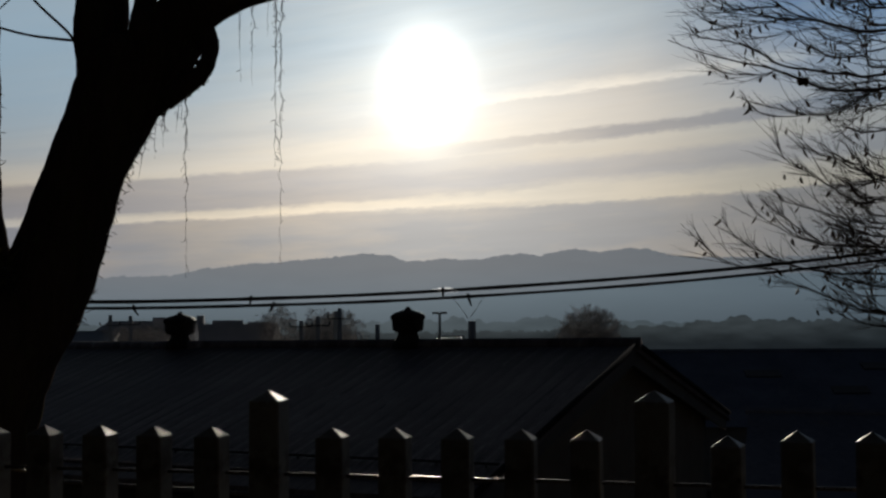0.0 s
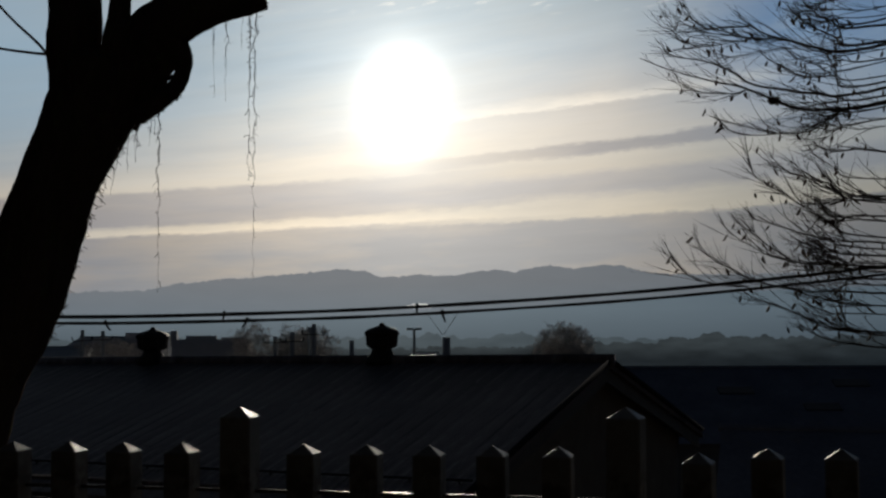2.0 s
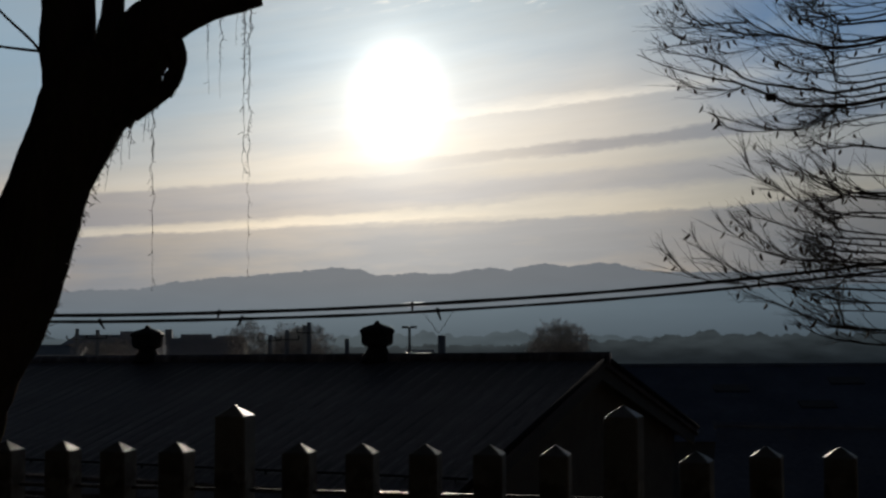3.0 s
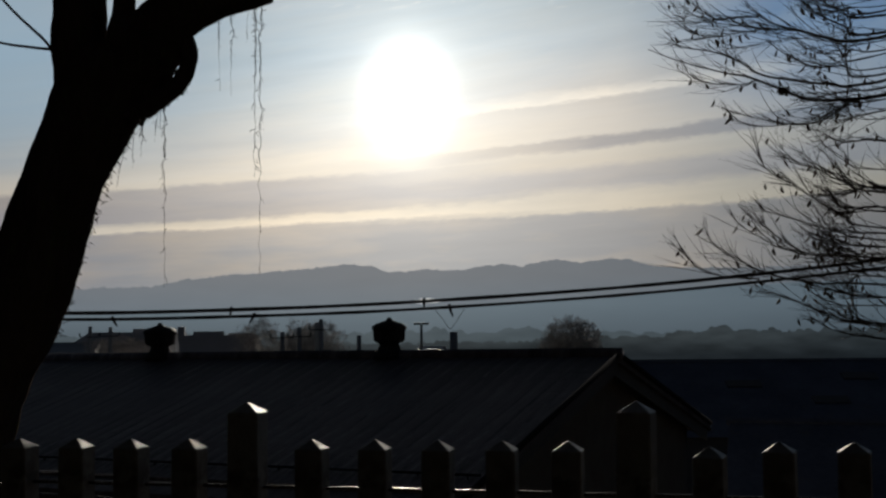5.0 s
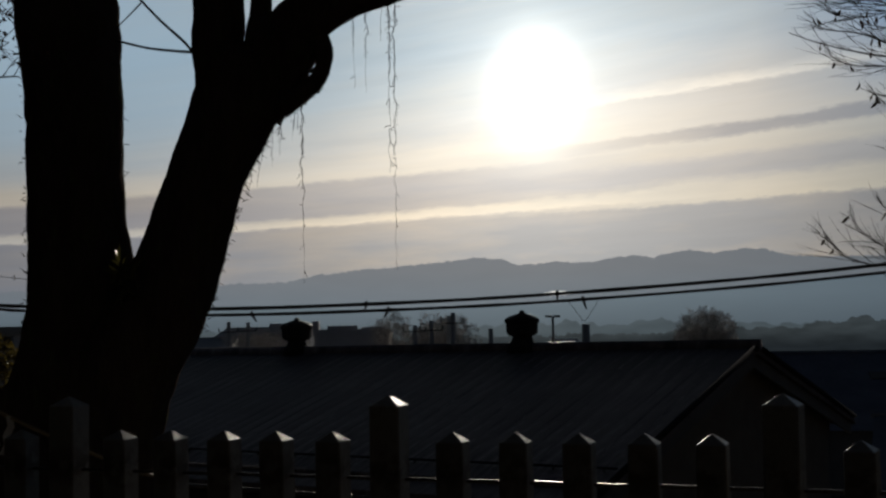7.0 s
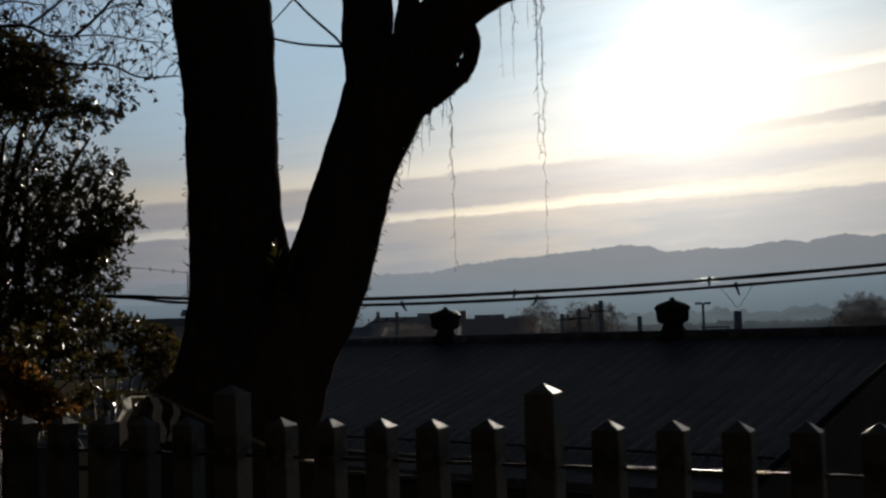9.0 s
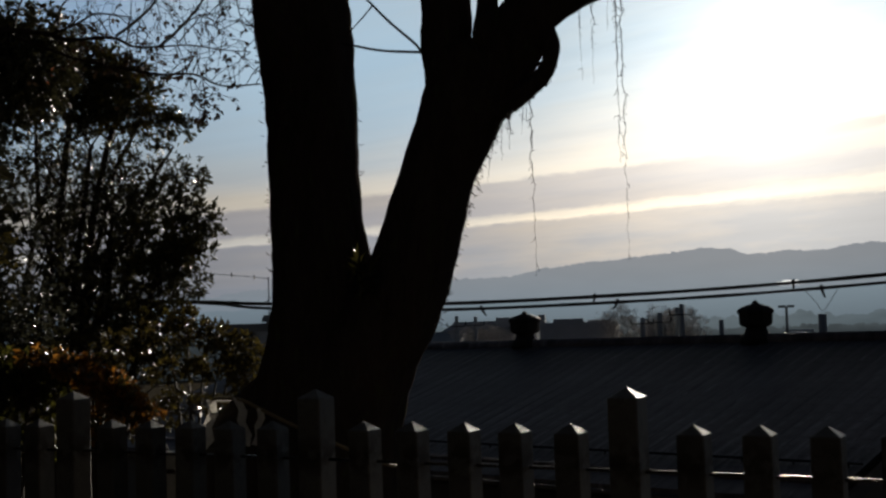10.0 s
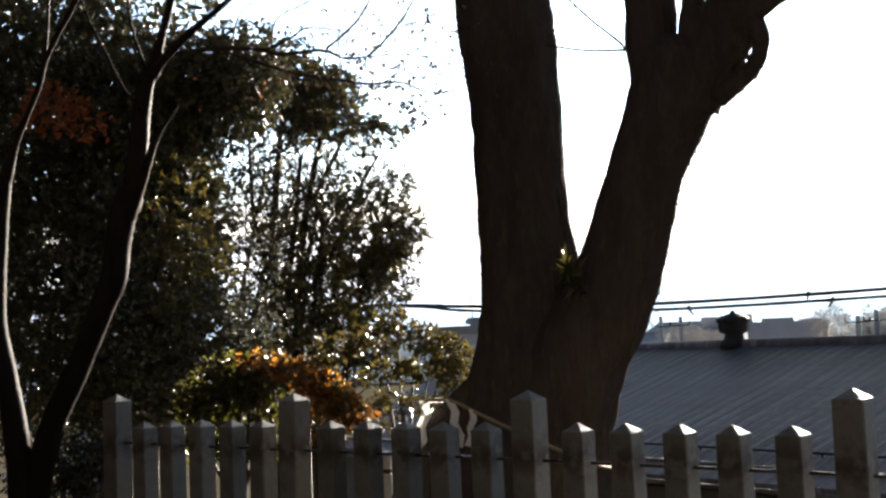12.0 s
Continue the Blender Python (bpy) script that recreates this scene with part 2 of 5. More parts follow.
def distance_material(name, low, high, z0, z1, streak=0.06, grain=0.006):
    """A far backdrop with the bright haze of distance painted into its emission."""
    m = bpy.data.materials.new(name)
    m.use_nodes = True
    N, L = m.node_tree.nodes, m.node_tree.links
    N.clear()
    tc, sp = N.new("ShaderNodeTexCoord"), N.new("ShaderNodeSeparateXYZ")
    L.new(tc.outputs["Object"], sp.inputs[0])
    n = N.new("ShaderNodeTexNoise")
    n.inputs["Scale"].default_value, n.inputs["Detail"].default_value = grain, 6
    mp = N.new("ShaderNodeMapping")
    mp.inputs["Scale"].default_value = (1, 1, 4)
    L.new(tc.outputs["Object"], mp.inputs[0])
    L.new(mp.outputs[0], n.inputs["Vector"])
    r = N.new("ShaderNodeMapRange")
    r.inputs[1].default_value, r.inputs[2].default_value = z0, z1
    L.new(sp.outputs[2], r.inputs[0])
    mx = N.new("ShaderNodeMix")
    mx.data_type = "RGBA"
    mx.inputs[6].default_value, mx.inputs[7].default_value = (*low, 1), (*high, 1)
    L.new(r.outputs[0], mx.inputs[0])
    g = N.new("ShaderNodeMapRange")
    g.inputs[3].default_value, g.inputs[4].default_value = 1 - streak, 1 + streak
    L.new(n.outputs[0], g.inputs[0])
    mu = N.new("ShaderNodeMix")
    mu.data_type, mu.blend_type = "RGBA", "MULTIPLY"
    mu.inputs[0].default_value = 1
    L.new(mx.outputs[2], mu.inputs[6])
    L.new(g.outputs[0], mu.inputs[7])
    # painted airlight: the emission fades with azimuth away from the sun
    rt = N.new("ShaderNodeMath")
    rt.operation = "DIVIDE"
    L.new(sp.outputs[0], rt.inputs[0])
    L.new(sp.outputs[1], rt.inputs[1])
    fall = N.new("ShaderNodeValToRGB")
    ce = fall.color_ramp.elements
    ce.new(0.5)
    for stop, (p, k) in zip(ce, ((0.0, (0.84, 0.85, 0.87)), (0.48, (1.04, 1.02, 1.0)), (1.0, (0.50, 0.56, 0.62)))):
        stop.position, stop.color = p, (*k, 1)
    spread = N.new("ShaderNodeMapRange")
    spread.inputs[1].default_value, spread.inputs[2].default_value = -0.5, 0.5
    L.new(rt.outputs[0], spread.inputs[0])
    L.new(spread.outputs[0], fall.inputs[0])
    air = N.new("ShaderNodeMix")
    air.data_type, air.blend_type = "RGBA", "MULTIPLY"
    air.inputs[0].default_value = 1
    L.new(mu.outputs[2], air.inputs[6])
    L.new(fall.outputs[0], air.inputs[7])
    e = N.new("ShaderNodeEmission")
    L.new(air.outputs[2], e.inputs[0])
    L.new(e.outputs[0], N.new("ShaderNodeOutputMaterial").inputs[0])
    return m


STONE = material("granite", (0.146, 0.136, 0.121), (0.103, 0.095, 0.083), 6, 0.52, specular=0.30, bump=0.4, fine=120, spread=0.34, third=(0.09, 0.08, 0.066), objrand=0.14, bump_size=0.004, stain=(0.81, 0.15, (0.045, 0.034, 0.025)))
IRON = material("iron", (0.11, 0.10, 0.095), (0.07, 0.055, 0.045), 14, 0.28, metal=0.9, bump=0.2, fine=120, bump_size=0.002)
BARK = material("bark", (0.030, 0.024, 0.022), (0.054, 0.043, 0.038), 5, 0.9, bump=1.0, fine=26, third=(0.05, 0.055, 0.03), stretch=(1, 1, 0.3), bump_size=0.03, specular=0.0)
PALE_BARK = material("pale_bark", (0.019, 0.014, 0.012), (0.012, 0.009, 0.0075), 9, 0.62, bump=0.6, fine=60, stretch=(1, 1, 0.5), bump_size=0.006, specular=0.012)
TWIG = material("twig", (0.026, 0.021, 0.018), (0.04, 0.031, 0.026), 12, 0.8, bump=0, fine=60, specular=0.1)
LEAF = material("evergreen_leaf", (0.045, 0.044, 0.022), (0.066, 0.060, 0.028), 1.5, 0.42, bump=0, fine=20, island=0.5, translucent=0.1, specular=0.25)
OLIVE = material("olive_leaf", (0.033, 0.028, 0.008), (0.05, 0.036, 0.0095), 1.2, 0.36, bump=0, fine=20, island=0.35, translucent=0.26, specular=0.32)
ORANGE = material("orange_leaf", (0.172, 0.068, 0.010), (0.118, 0.056, 0.010), 1.4, 0.5, bump=0, fine=20, island=0.4, translucent=0.5)
RUST_LEAF = material("rust_leaf", (0.42, 0.13, 0.045), (0.30, 0.10, 0.04), 1.4, 0.5, bump=0, fine=20, island=0.4, translucent=0.4)
DRY_LEAF = material("dry_leaf", (0.035, 0.023, 0.015), (0.05, 0.032, 0.02), 3, 0.7, bump=0, fine=30, island=0.3, translucent=0.12, specular=0.1)
FERN = material("fern_leaf", (0.028, 0.030, 0.007), (0.044, 0.038, 0.010), 4, 0.5, bump=0, fine=30, island=0.3, translucent=0.16)
LIME = material("lime_leaf", (0.031, 0.034, 0.006), (0.048, 0.043, 0.008), 1.6, 0.45, bump=0, fine=20, island=0.4, translucent=0.5, specular=0.4)
GLOSSY = material("glossy_leaf", (0.035, 0.038, 0.026), (0.05, 0.05, 0.038), 2, 0.18, bump=0, fine=20, island=0.4, translucent=0.15, specular=0.7)
ROOF = material("roof_tile", (0.128, 0.113, 0.119), (0.070, 0.064, 0.068), 1.3, 0.72, bump=0.7, fine=6, spread=0.2, third=(0.185, 0.168, 0.182), objrand=0.12, specular=0.06, stretch=(1.7, 0.38, 0.38), turn=28.1, bump_size=0.02)
METAL_ROOF = material("sheet_roof", (0.135, 0.145, 0.175), (0.08, 0.087, 0.108), 0.5, 0.8, bump=0.1, fine=6, third=(0.12, 0.12, 0.127), specular=0.0)
WET_SHEET = material("wet_sheet", (0.42, 0.43, 0.45), (0.34, 0.35, 0.37), 0.8, 0.6, bump=0.1, fine=6, specular=0.5)
PLASTER = material("plaster", (0.11, 0.105, 0.10), (0.075, 0.07, 0.066), 1.5, 0.85, bump=0.15, fine=30)
GABLE_WALL = material("gable_boards", (0.17, 0.155, 0.14), (0.13, 0.115, 0.10), 2, 0.9, bump=0.2, fine=30, specular=0.0)
WHITE_WALL = material("white_wall", (0.50, 0.50, 0.50), (0.42, 0.42, 0.42), 0.7, 0.8, bump=0.05, fine=12)
# dark tones for the added, unseen light-blocking walls and overhead slab
ENCLOSURE_WALL = material("enclosure_wall", (0.036, 0.033, 0.030), (0.028, 0.025, 0.022), 2, 0.85, bump=0.2, fine=30, stretch=(1, 1, 0.2), specular=0.1)
ENCLOSURE_LID = material("enclosure_lid", (0.012, 0.011, 0.010), (0.018, 0.016, 0.014), 2, 0.95, bump=0.2, fine=30, stretch=(1, 1, 0.2), specular=0.0)
# town tones raised in the base colour to imitate haze before the houses
HAZED_WALL = material("hazed_wall", (0.46, 0.46, 0.47), (0.36, 0.36, 0.37), 0.6, 0.9, bump=0.05, fine=8, specular=0.1)
HAZED_ROOF = material("hazed_roof", (0.27, 0.28, 0.29), (0.20, 0.21, 0.22), 0.5, 0.9, bump=0.05, fine=8, specular=0.05)
COPPER = material("vent_metal", (0.028, 0.027, 0.026), (0.04, 0.036, 0.033), 6, 0.8, metal=0.0, specular=0.03, bump=0.15, fine=50)
CABLE = material("cable", (0.02, 0.02, 0.022), (0.035, 0.033, 0.033), 10, 0.7, bump=0, fine=40, specular=0.2)
CONCRETE = material("concrete", (0.28, 0.275, 0.26), (0.2, 0.2, 0.19), 2, 0.85, bump=0.2, fine=40)
EARTH = material("earth", (0.045, 0.038, 0.03), (0.03, 0.028, 0.02), 0.6, 0.95, bump=0.5, fine=14, third=(0.065, 0.055, 0.04), bump_size=0.03, specular=0.0)
STRAW = material("straw_rope", (0.22, 0.17, 0.10), (0.15, 0.115, 0.065), 12, 0.85, bump=0.6, fine=90, bump_size=0.006)
PAPER = material("paper", (0.72, 0.71, 0.68), (0.62, 0.61, 0.58), 5, 0.8, bump=0.05, fine=40, translucent=0.45)
# twig tone lightened: distance haze painted into the base colour
HAZED_TWIG = material("hazed_twig", (0.40, 0.38, 0.37), (0.30, 0.29, 0.28), 0.5, 0.9, bump=0, fine=4, island=0.3, specular=0.0)
OLIVE_DARK = material("olive_dark_leaf", (0.052, 0.046, 0.011), (0.08, 0.060, 0.013), 1.5, 0.45, bump=0, fine=20, island=0.4, translucent=0.25, specular=0.25)
VERGE = material("verge_tile", (0.022, 0.022, 0.024), (0.03, 0.03, 0.032), 3, 0.9, bump=0.1, fine=20, specular=0.0)
GLASS_DARK = material("window_glass", (0.02, 0.022, 0.025), (0.03, 0.03, 0.035), 2, 0.4, bump=0, fine=5, specular=0.03)
# glowing far layers whose tones hold the painted haze
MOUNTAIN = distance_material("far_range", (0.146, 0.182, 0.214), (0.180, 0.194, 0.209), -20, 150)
GLINT = distance_material("painted_glint", (0.36, 0.39, 0.41), (0.80, 0.80, 0.78), 20, 48, 0.5, 0.02)
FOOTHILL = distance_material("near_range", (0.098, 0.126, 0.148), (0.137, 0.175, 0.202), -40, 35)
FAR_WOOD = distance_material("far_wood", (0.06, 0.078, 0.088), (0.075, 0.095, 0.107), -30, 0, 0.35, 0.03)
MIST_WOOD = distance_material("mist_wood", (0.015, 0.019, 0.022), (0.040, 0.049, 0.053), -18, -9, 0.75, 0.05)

# ---- mesh tools ----


class Shape:
    """Gathers vertices and faces of one mesh."""

    def __init__(self):
        self.v, self.f = [], []

    def add(self, verts, faces):
        k = len(self.v)
        self.v.extend([tuple(p) for p in verts])
        self.f.extend([tuple(i + k for i in f) for f in faces])
        return self

    def box(self, c, s, m=None):
        x, y, z = (d / 2 for d in s)
        vs = [Vector((sx * x, sy * y, sz * z)) for sx in (-1, 1) for sy in (-1, 1) for sz in (-1, 1)]
        vs = [(m @ p if m else p) + Vector(c) for p in vs]
        return self.add(vs, [(0, 1, 3, 2), (4, 6, 7, 5), (0, 4, 5, 1), (2, 3, 7, 6), (0, 2, 6, 4), (1, 5, 7, 3)])

    def tube(self, pts, radii, n=6, rough=0.0, seed=0.0, cap=True):
        pts = [Vector(p) for p in pts]
        rings = []
        side = None
        for i, p in enumerate(pts):
            d = (pts[min(i + 1, len(pts) - 1)] - pts[max(i - 1, 0)]).normalized()
            if side is None:
                side = d.orthogonal().normalized()
            side = (side - d * side.dot(d)).normalized()
            up = d.cross(side)
            ring = []
            for k in range(n):
                a = 2 * math.pi * k / n
                o = side * math.cos(a) + up * math.sin(a)
                r = radii[i]
                if rough:
                    q = (p + o * r) * 3.0 + Vector((seed, seed * 2, 0))
                    r *= 1 + rough * (noise.noise(Vector((q.x * 1.6, q.y * 1.6, q.z * 0.6))) + 0.5 * noise.noise(q * 2.3) + 0.22 * noise.noise(q * 7.0))
                ring.append(p + o * r)
            rings.append(ring)
        vs = [q for ring in rings for q in ring]
        fs = [(i * n + k, i * n + (k + 1) % n, (i + 1) * n + (k + 1) % n, (i + 1) * n + k) for i in range(len(pts) - 1) for k in range(n)]
        if cap:
            fs += [tuple(reversed(range(n))), tuple((len(pts) - 1) * n + k for k in range(n))]
        return self.add(vs, fs)

    def leaf(self, p, d, side, length, width, fold=0.25):
        """A folded, pointed leaf of two halves."""
        up = d.cross(side)
        mid = p + d * length * 0.45
        tip = p + d * length - up * length * 0.12
        k = len(self.v)
        self.v.extend([tuple(p), tuple(mid + side * width / 2 + up * width * fold), tuple(tip), tuple(mid - side * width / 2 + up * width * fold)])
        self.f.extend([(k, k + 1, k + 2), (k, k + 2, k + 3)])

    def mesh(self, name, mat, smooth=False):
        me = bpy.data.meshes.new(name)
        me.from_pydata(self.v, [], self.f)
        me.materials.append(mat)
        if smooth:
            me.polygons.foreach_set("use_smooth", [True] * len(me.polygons))
        me.update()
        return me


def thing(name, place, label, category, group="", kind=""):
    ob = new(name)
    ob.location = place
    ob.empty_display_size = 0.1
    return tagged(ob, label, category, group, kind)


def part(name, shape, mat, parent, label="", smooth=False, offset=(0, 0, 0)):
    """Links a shape as one mesh under a thing or part; its points are relative to the thing."""
    ob = new(name, shape.mesh(name, mat, smooth) if isinstance(shape, Shape) else shape)
    ob.parent = parent
    ob.location = offset
    return tagged(ob, label)


def single(name, shape, mat, label, category, place=(0, 0, 0), group="", kind="", smooth=False):
    ob = new(name, shape.mesh(name, mat, smooth))
    ob.location = place
    return tagged(ob, label, category, group, kind)


def smooth_path(pts, n=10):
    """Catmull-Rom through the points."""
    P = [Vector(p) for p in pts]
    P = [P[0] * 2 - P[1]] + P + [P[-1] * 2 - P[-2]]
    out = []
    for i in range(1, len(P) - 2):
        for k in range(n):
            t = k / n
            a, b, c, d = P[i - 1], P[i], P[i + 1], P[i + 2]
            out.append(0.5 * ((2 * b) + (c - a) * t + (2 * a - 5 * b + 4 * c - d) * t * t + (3 * b - a - 3 * c + d) * t ** 3))
    out.append(P[-2])
    return out


def spread_radii(radii, n):
    xs = np.linspace(0, len(radii) - 1, n)
    return list(np.interp(xs, range(len(radii)), radii))


def rand_dir(rng):
    z, a = rng.uniform(-1, 1), rng.uniform(0, 2 * math.pi)
    s = math.sqrt(1 - z * z)
    return Vector((s * math.cos(a), s * math.sin(a), z))


def limb(shape, pts, radii, n=8, rough=0.1, seed=0.0, steps=8):
    path = smooth_path(pts, steps)
    shape.tube(path, spread_radii(radii, len(path)), n, rough, seed)
    return path

# ---- ground, far ranges, enclosure ----


def ground_height(x, y):
    r = math.hypot(x, max(y, 0))
    if y < 9.5:
        return 0.0
    return float(np.interp(r, (9.5, 14, 22, 60, 150, 600, 1000, 3000, 5000), (0, -3.5, -5.0, -6.5, -12, -28, -40, -75, -110)))


g = Shape()
R_STEPS = [0, 2, 4, 6, 8, 9.5, 11, 12.5, 14, 17, 22, 30, 45, 60, 90, 150, 250, 400, 600, 1000, 1800, 3000, 4600]
A_N = 96
for r in R_STEPS:
    for k in range(A_N):
        a = 2 * math.pi * k / A_N
        x, y = r * math.sin(a), r * math.cos(a)
        g.v.append((x, y, ground_height(x, y) + 0.03 * noise.noise(Vector((x, y, 0)) * 0.7)))
for i in range(len(R_STEPS) - 1):
    for k in range(A_N):
        g.f.append((i * A_N + k, (i + 1) * A_N + k, (i + 1) * A_N + (k + 1) % A_N, i * A_N + (k + 1) % A_N))
single("ground", g, EARTH, "bare dark earth falling away behind the fence", "ground", kind="structure", smooth=True)


def skyline(name, mat, dist, profile, bottom, label, rough, az0, az1, n, seed, bumps=0.0):
    """A far range: its crest follows azimuth and elevation in degrees, with small irregularities."""
    s = Shape()
    a_s, e_s = zip(*profile)
    for i in range(n + 1):
        a = az0 + (az1 - az0) * i / n
        e = float(np.interp(a, a_s, e_s))
        e += rough * (noise.noise(Vector((a * 1.3, seed, 0))) + 0.6 * noise.noise(Vector((a * 4.1, seed, 2))) + 0.35 * noise.noise(Vector((a * 9.7, seed, 4))))
        if bumps:
            e += bumps * 0.7 * abs(noise.noise(Vector((a * 0.9, seed, 5)))) + bumps * 0.35 * abs(noise.noise(Vector((a * 2.6, seed, 7)))) + 0.06 * noise.noise(Vector((a * 13, seed, 1))) + 0.04 * noise.noise(Vector((a * 31, seed, 3)))
        top = 1.6 + dist * math.tan(radians(e))
        x, y = math.sin(radians(a)), math.cos(radians(a))
        for d, z in ((dist, bottom), (dist, bottom + 0.4 * (top - bottom)), (dist * 1.01, top), (dist * 1.05, bottom)):
            s.v.append((x * d, y * d, z))
        if i:
            k = (i - 1) * 4
            for j in range(3):
                s.f.append((k + j, k + 4 + j, k + 5 + j, k + 1 + j))
    return single(name, s, mat, label, "mountain range", kind="structure", smooth=False)


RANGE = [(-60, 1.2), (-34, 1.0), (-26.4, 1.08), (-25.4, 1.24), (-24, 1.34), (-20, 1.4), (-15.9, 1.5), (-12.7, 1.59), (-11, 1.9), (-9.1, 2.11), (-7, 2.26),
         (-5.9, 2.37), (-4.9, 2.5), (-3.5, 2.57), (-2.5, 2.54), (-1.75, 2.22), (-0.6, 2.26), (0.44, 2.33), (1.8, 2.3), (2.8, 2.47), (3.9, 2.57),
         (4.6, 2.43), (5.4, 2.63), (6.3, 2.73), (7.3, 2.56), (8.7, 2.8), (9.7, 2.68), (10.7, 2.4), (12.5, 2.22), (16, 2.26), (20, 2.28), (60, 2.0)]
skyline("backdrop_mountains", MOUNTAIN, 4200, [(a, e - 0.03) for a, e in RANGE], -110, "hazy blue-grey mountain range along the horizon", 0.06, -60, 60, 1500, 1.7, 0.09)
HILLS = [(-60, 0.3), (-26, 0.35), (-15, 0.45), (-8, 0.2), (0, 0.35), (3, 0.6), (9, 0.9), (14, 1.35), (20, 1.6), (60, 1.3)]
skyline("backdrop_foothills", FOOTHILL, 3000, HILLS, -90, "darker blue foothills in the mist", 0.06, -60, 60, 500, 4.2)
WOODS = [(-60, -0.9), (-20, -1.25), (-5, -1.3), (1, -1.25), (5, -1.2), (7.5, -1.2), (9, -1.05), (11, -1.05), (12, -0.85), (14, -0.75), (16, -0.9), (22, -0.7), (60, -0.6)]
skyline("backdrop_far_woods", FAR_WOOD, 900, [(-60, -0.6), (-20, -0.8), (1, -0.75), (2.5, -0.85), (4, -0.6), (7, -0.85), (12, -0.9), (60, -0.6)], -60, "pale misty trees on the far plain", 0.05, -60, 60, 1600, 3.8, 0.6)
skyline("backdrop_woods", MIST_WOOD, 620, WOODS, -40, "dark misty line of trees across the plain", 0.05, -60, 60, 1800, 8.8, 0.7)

# glint and mist streaks painted as glowing slivers before the far slope
s = Shape()
for a0, a1, e0, e1 in ((-1.15, 0.75, 0.70, 0.80), (-0.55, 1.2, 0.80, 0.90), (-0.3, 0.55, 0.88, 0.93), (-14.6, -11.2, 0.02, 0.10), (-13.5, -9.6, 0.08, 0.13)):
    n = 14
    k = len(s.v)
    for i in range(n + 1):
        a = a0 + (a1 - a0) * i / n
        swell = math.sin(math.pi * i / n) ** 0.7 * (1 + 0.3 * noise.noise(Vector((a * 5, e0 * 9, 0))))
        for e in ((e0 + e1) / 2 - (e1 - e0) / 2 * swell, (e0 + e1) / 2 + (e1 - e0) / 2 * swell):
            s.v.append((2950 * math.sin(radians(a)), 2950 * math.cos(radians(a)), 1.6 + 2950 * math.tan(radians(e))))
        if i:
            s.f.append((k + 2 * i - 2, k + 2 * i, k + 2 * i + 1, k + 2 * i - 1))
single("backdrop_glint", s, GLINT, "painted glowing streaks of glint and mist on the far slope", "mist", kind="structure")

# unseen walls and overhead slab, added around the viewer to limit stray light
w = Shape()
w.box((0, -7, 6.0), (34, 0.3, 12.0))
w.box((-17, 3.0, 6.0), (0.3, 20, 12.0))
w.box((17, 4.0, 6.0), (0.3, 22, 12.0))
single("wall_south", w, ENCLOSURE_WALL, "unseen plain dark walls added around the viewer to limit the light", "wall", kind="structure")
w = Shape()
w.box((0, -4.0, 4.6), (34, 6.0, 0.25))
single("ceiling", w, ENCLOSURE_LID, "unseen dark slab added overhead to block sky light", "ceiling", kind="structure")

# ---- stone fence ----
FENCE_X, FENCE_Y, STEP, EXTRA = -2.670, 6.480, 0.3125, 0.0076


def fence_place(k):
    a = radians(-13.77 if k >= 0 else -12.38)
    sign = 1 if k >= 0 else -1
    run = (STEP - EXTRA / 3) * k + EXTRA * sign * ((1 if k % 6 else 0) + 2 * (abs(k) // 6))
    return Vector((FENCE_X + run * math.cos(a), FENCE_Y + run * math.sin(a), 0)), run, a


def post_mesh(name, width, height, cap, rng):
    s = Shape()
    h, c = width / 2, 0.007
    ring = [(h - c, -h), (h, -h + c), (h, h - c), (h - c, h), (-h + c, h), (-h, h - c), (-h, -h + c), (-h + c, -h)]
    levels = [(0.0, 1.02), (0.5 * height, 1.0), (height - cap - 0.006, 0.99), (height - cap, 0.965)]
    for z, k in levels:
        s.v += [(x * k + rng.uniform(-1, 1) * 0.0012, y * k + rng.uniform(-1, 1) * 0.0012, z) for x, y in ring]
    s.v += [(x * 0.06, y * 0.06, height - 0.002) for x, y in ring]
    s.v.append((0, 0, height))
    for i in range(len(levels)):
        s.f += [(i * 8 + k, i * 8 + (k + 1) % 8, i * 8 + 8 + (k + 1) % 8, i * 8 + 8 + k) for k in range(8)]
    top = len(levels) * 8
    s.f += [(top + k, top + (k + 1) % 8, top + 8) for k in range(8)]
    s.f.append(tuple(reversed(range(8))))
    return s.mesh(name, STONE)


rng = random.Random(11)
fence = thing("stone_fence", (FENCE_X, FENCE_Y, 0), "row of square grey granite posts with pyramid tops", "fence")
SMALL = [post_mesh("post", 0.137, 1.001, 0.045, rng) for _ in range(4)]
LARGE = [post_mesh("main_post", 0.156, 1.181, 0.049, rng) for _ in range(3)]
SETTLED = {13: -0.023, -11: -0.02, -10: -0.008}
for k in range(-12, 20):
    p, run, a = fence_place(k)
    big = k % 6 == 0
    ob = part("main_post" if big else "post", rng.choice(LARGE if big else SMALL), STONE, fence)
    ob.location = p - Vector((FENCE_X, FENCE_Y, 0)) + Vector((-0.014 if big else 0.0, rng.uniform(-1, 1) * 0.004, 0.0087 * run + SETTLED.get(k, 0.0)))
    ob.rotation_euler = (radians(rng.uniform(-0.5, 0.5)), radians(rng.uniform(-0.5, 0.5)), a + radians(float(np.interp(k, (-2, 1, 5, 6, 9, 10, 11, 12), (0.5, -1.0, -1.0, 0.6, 1.4, 0.4, -0.7, -9.0))) + rng.uniform(-0.5, 0.5)))
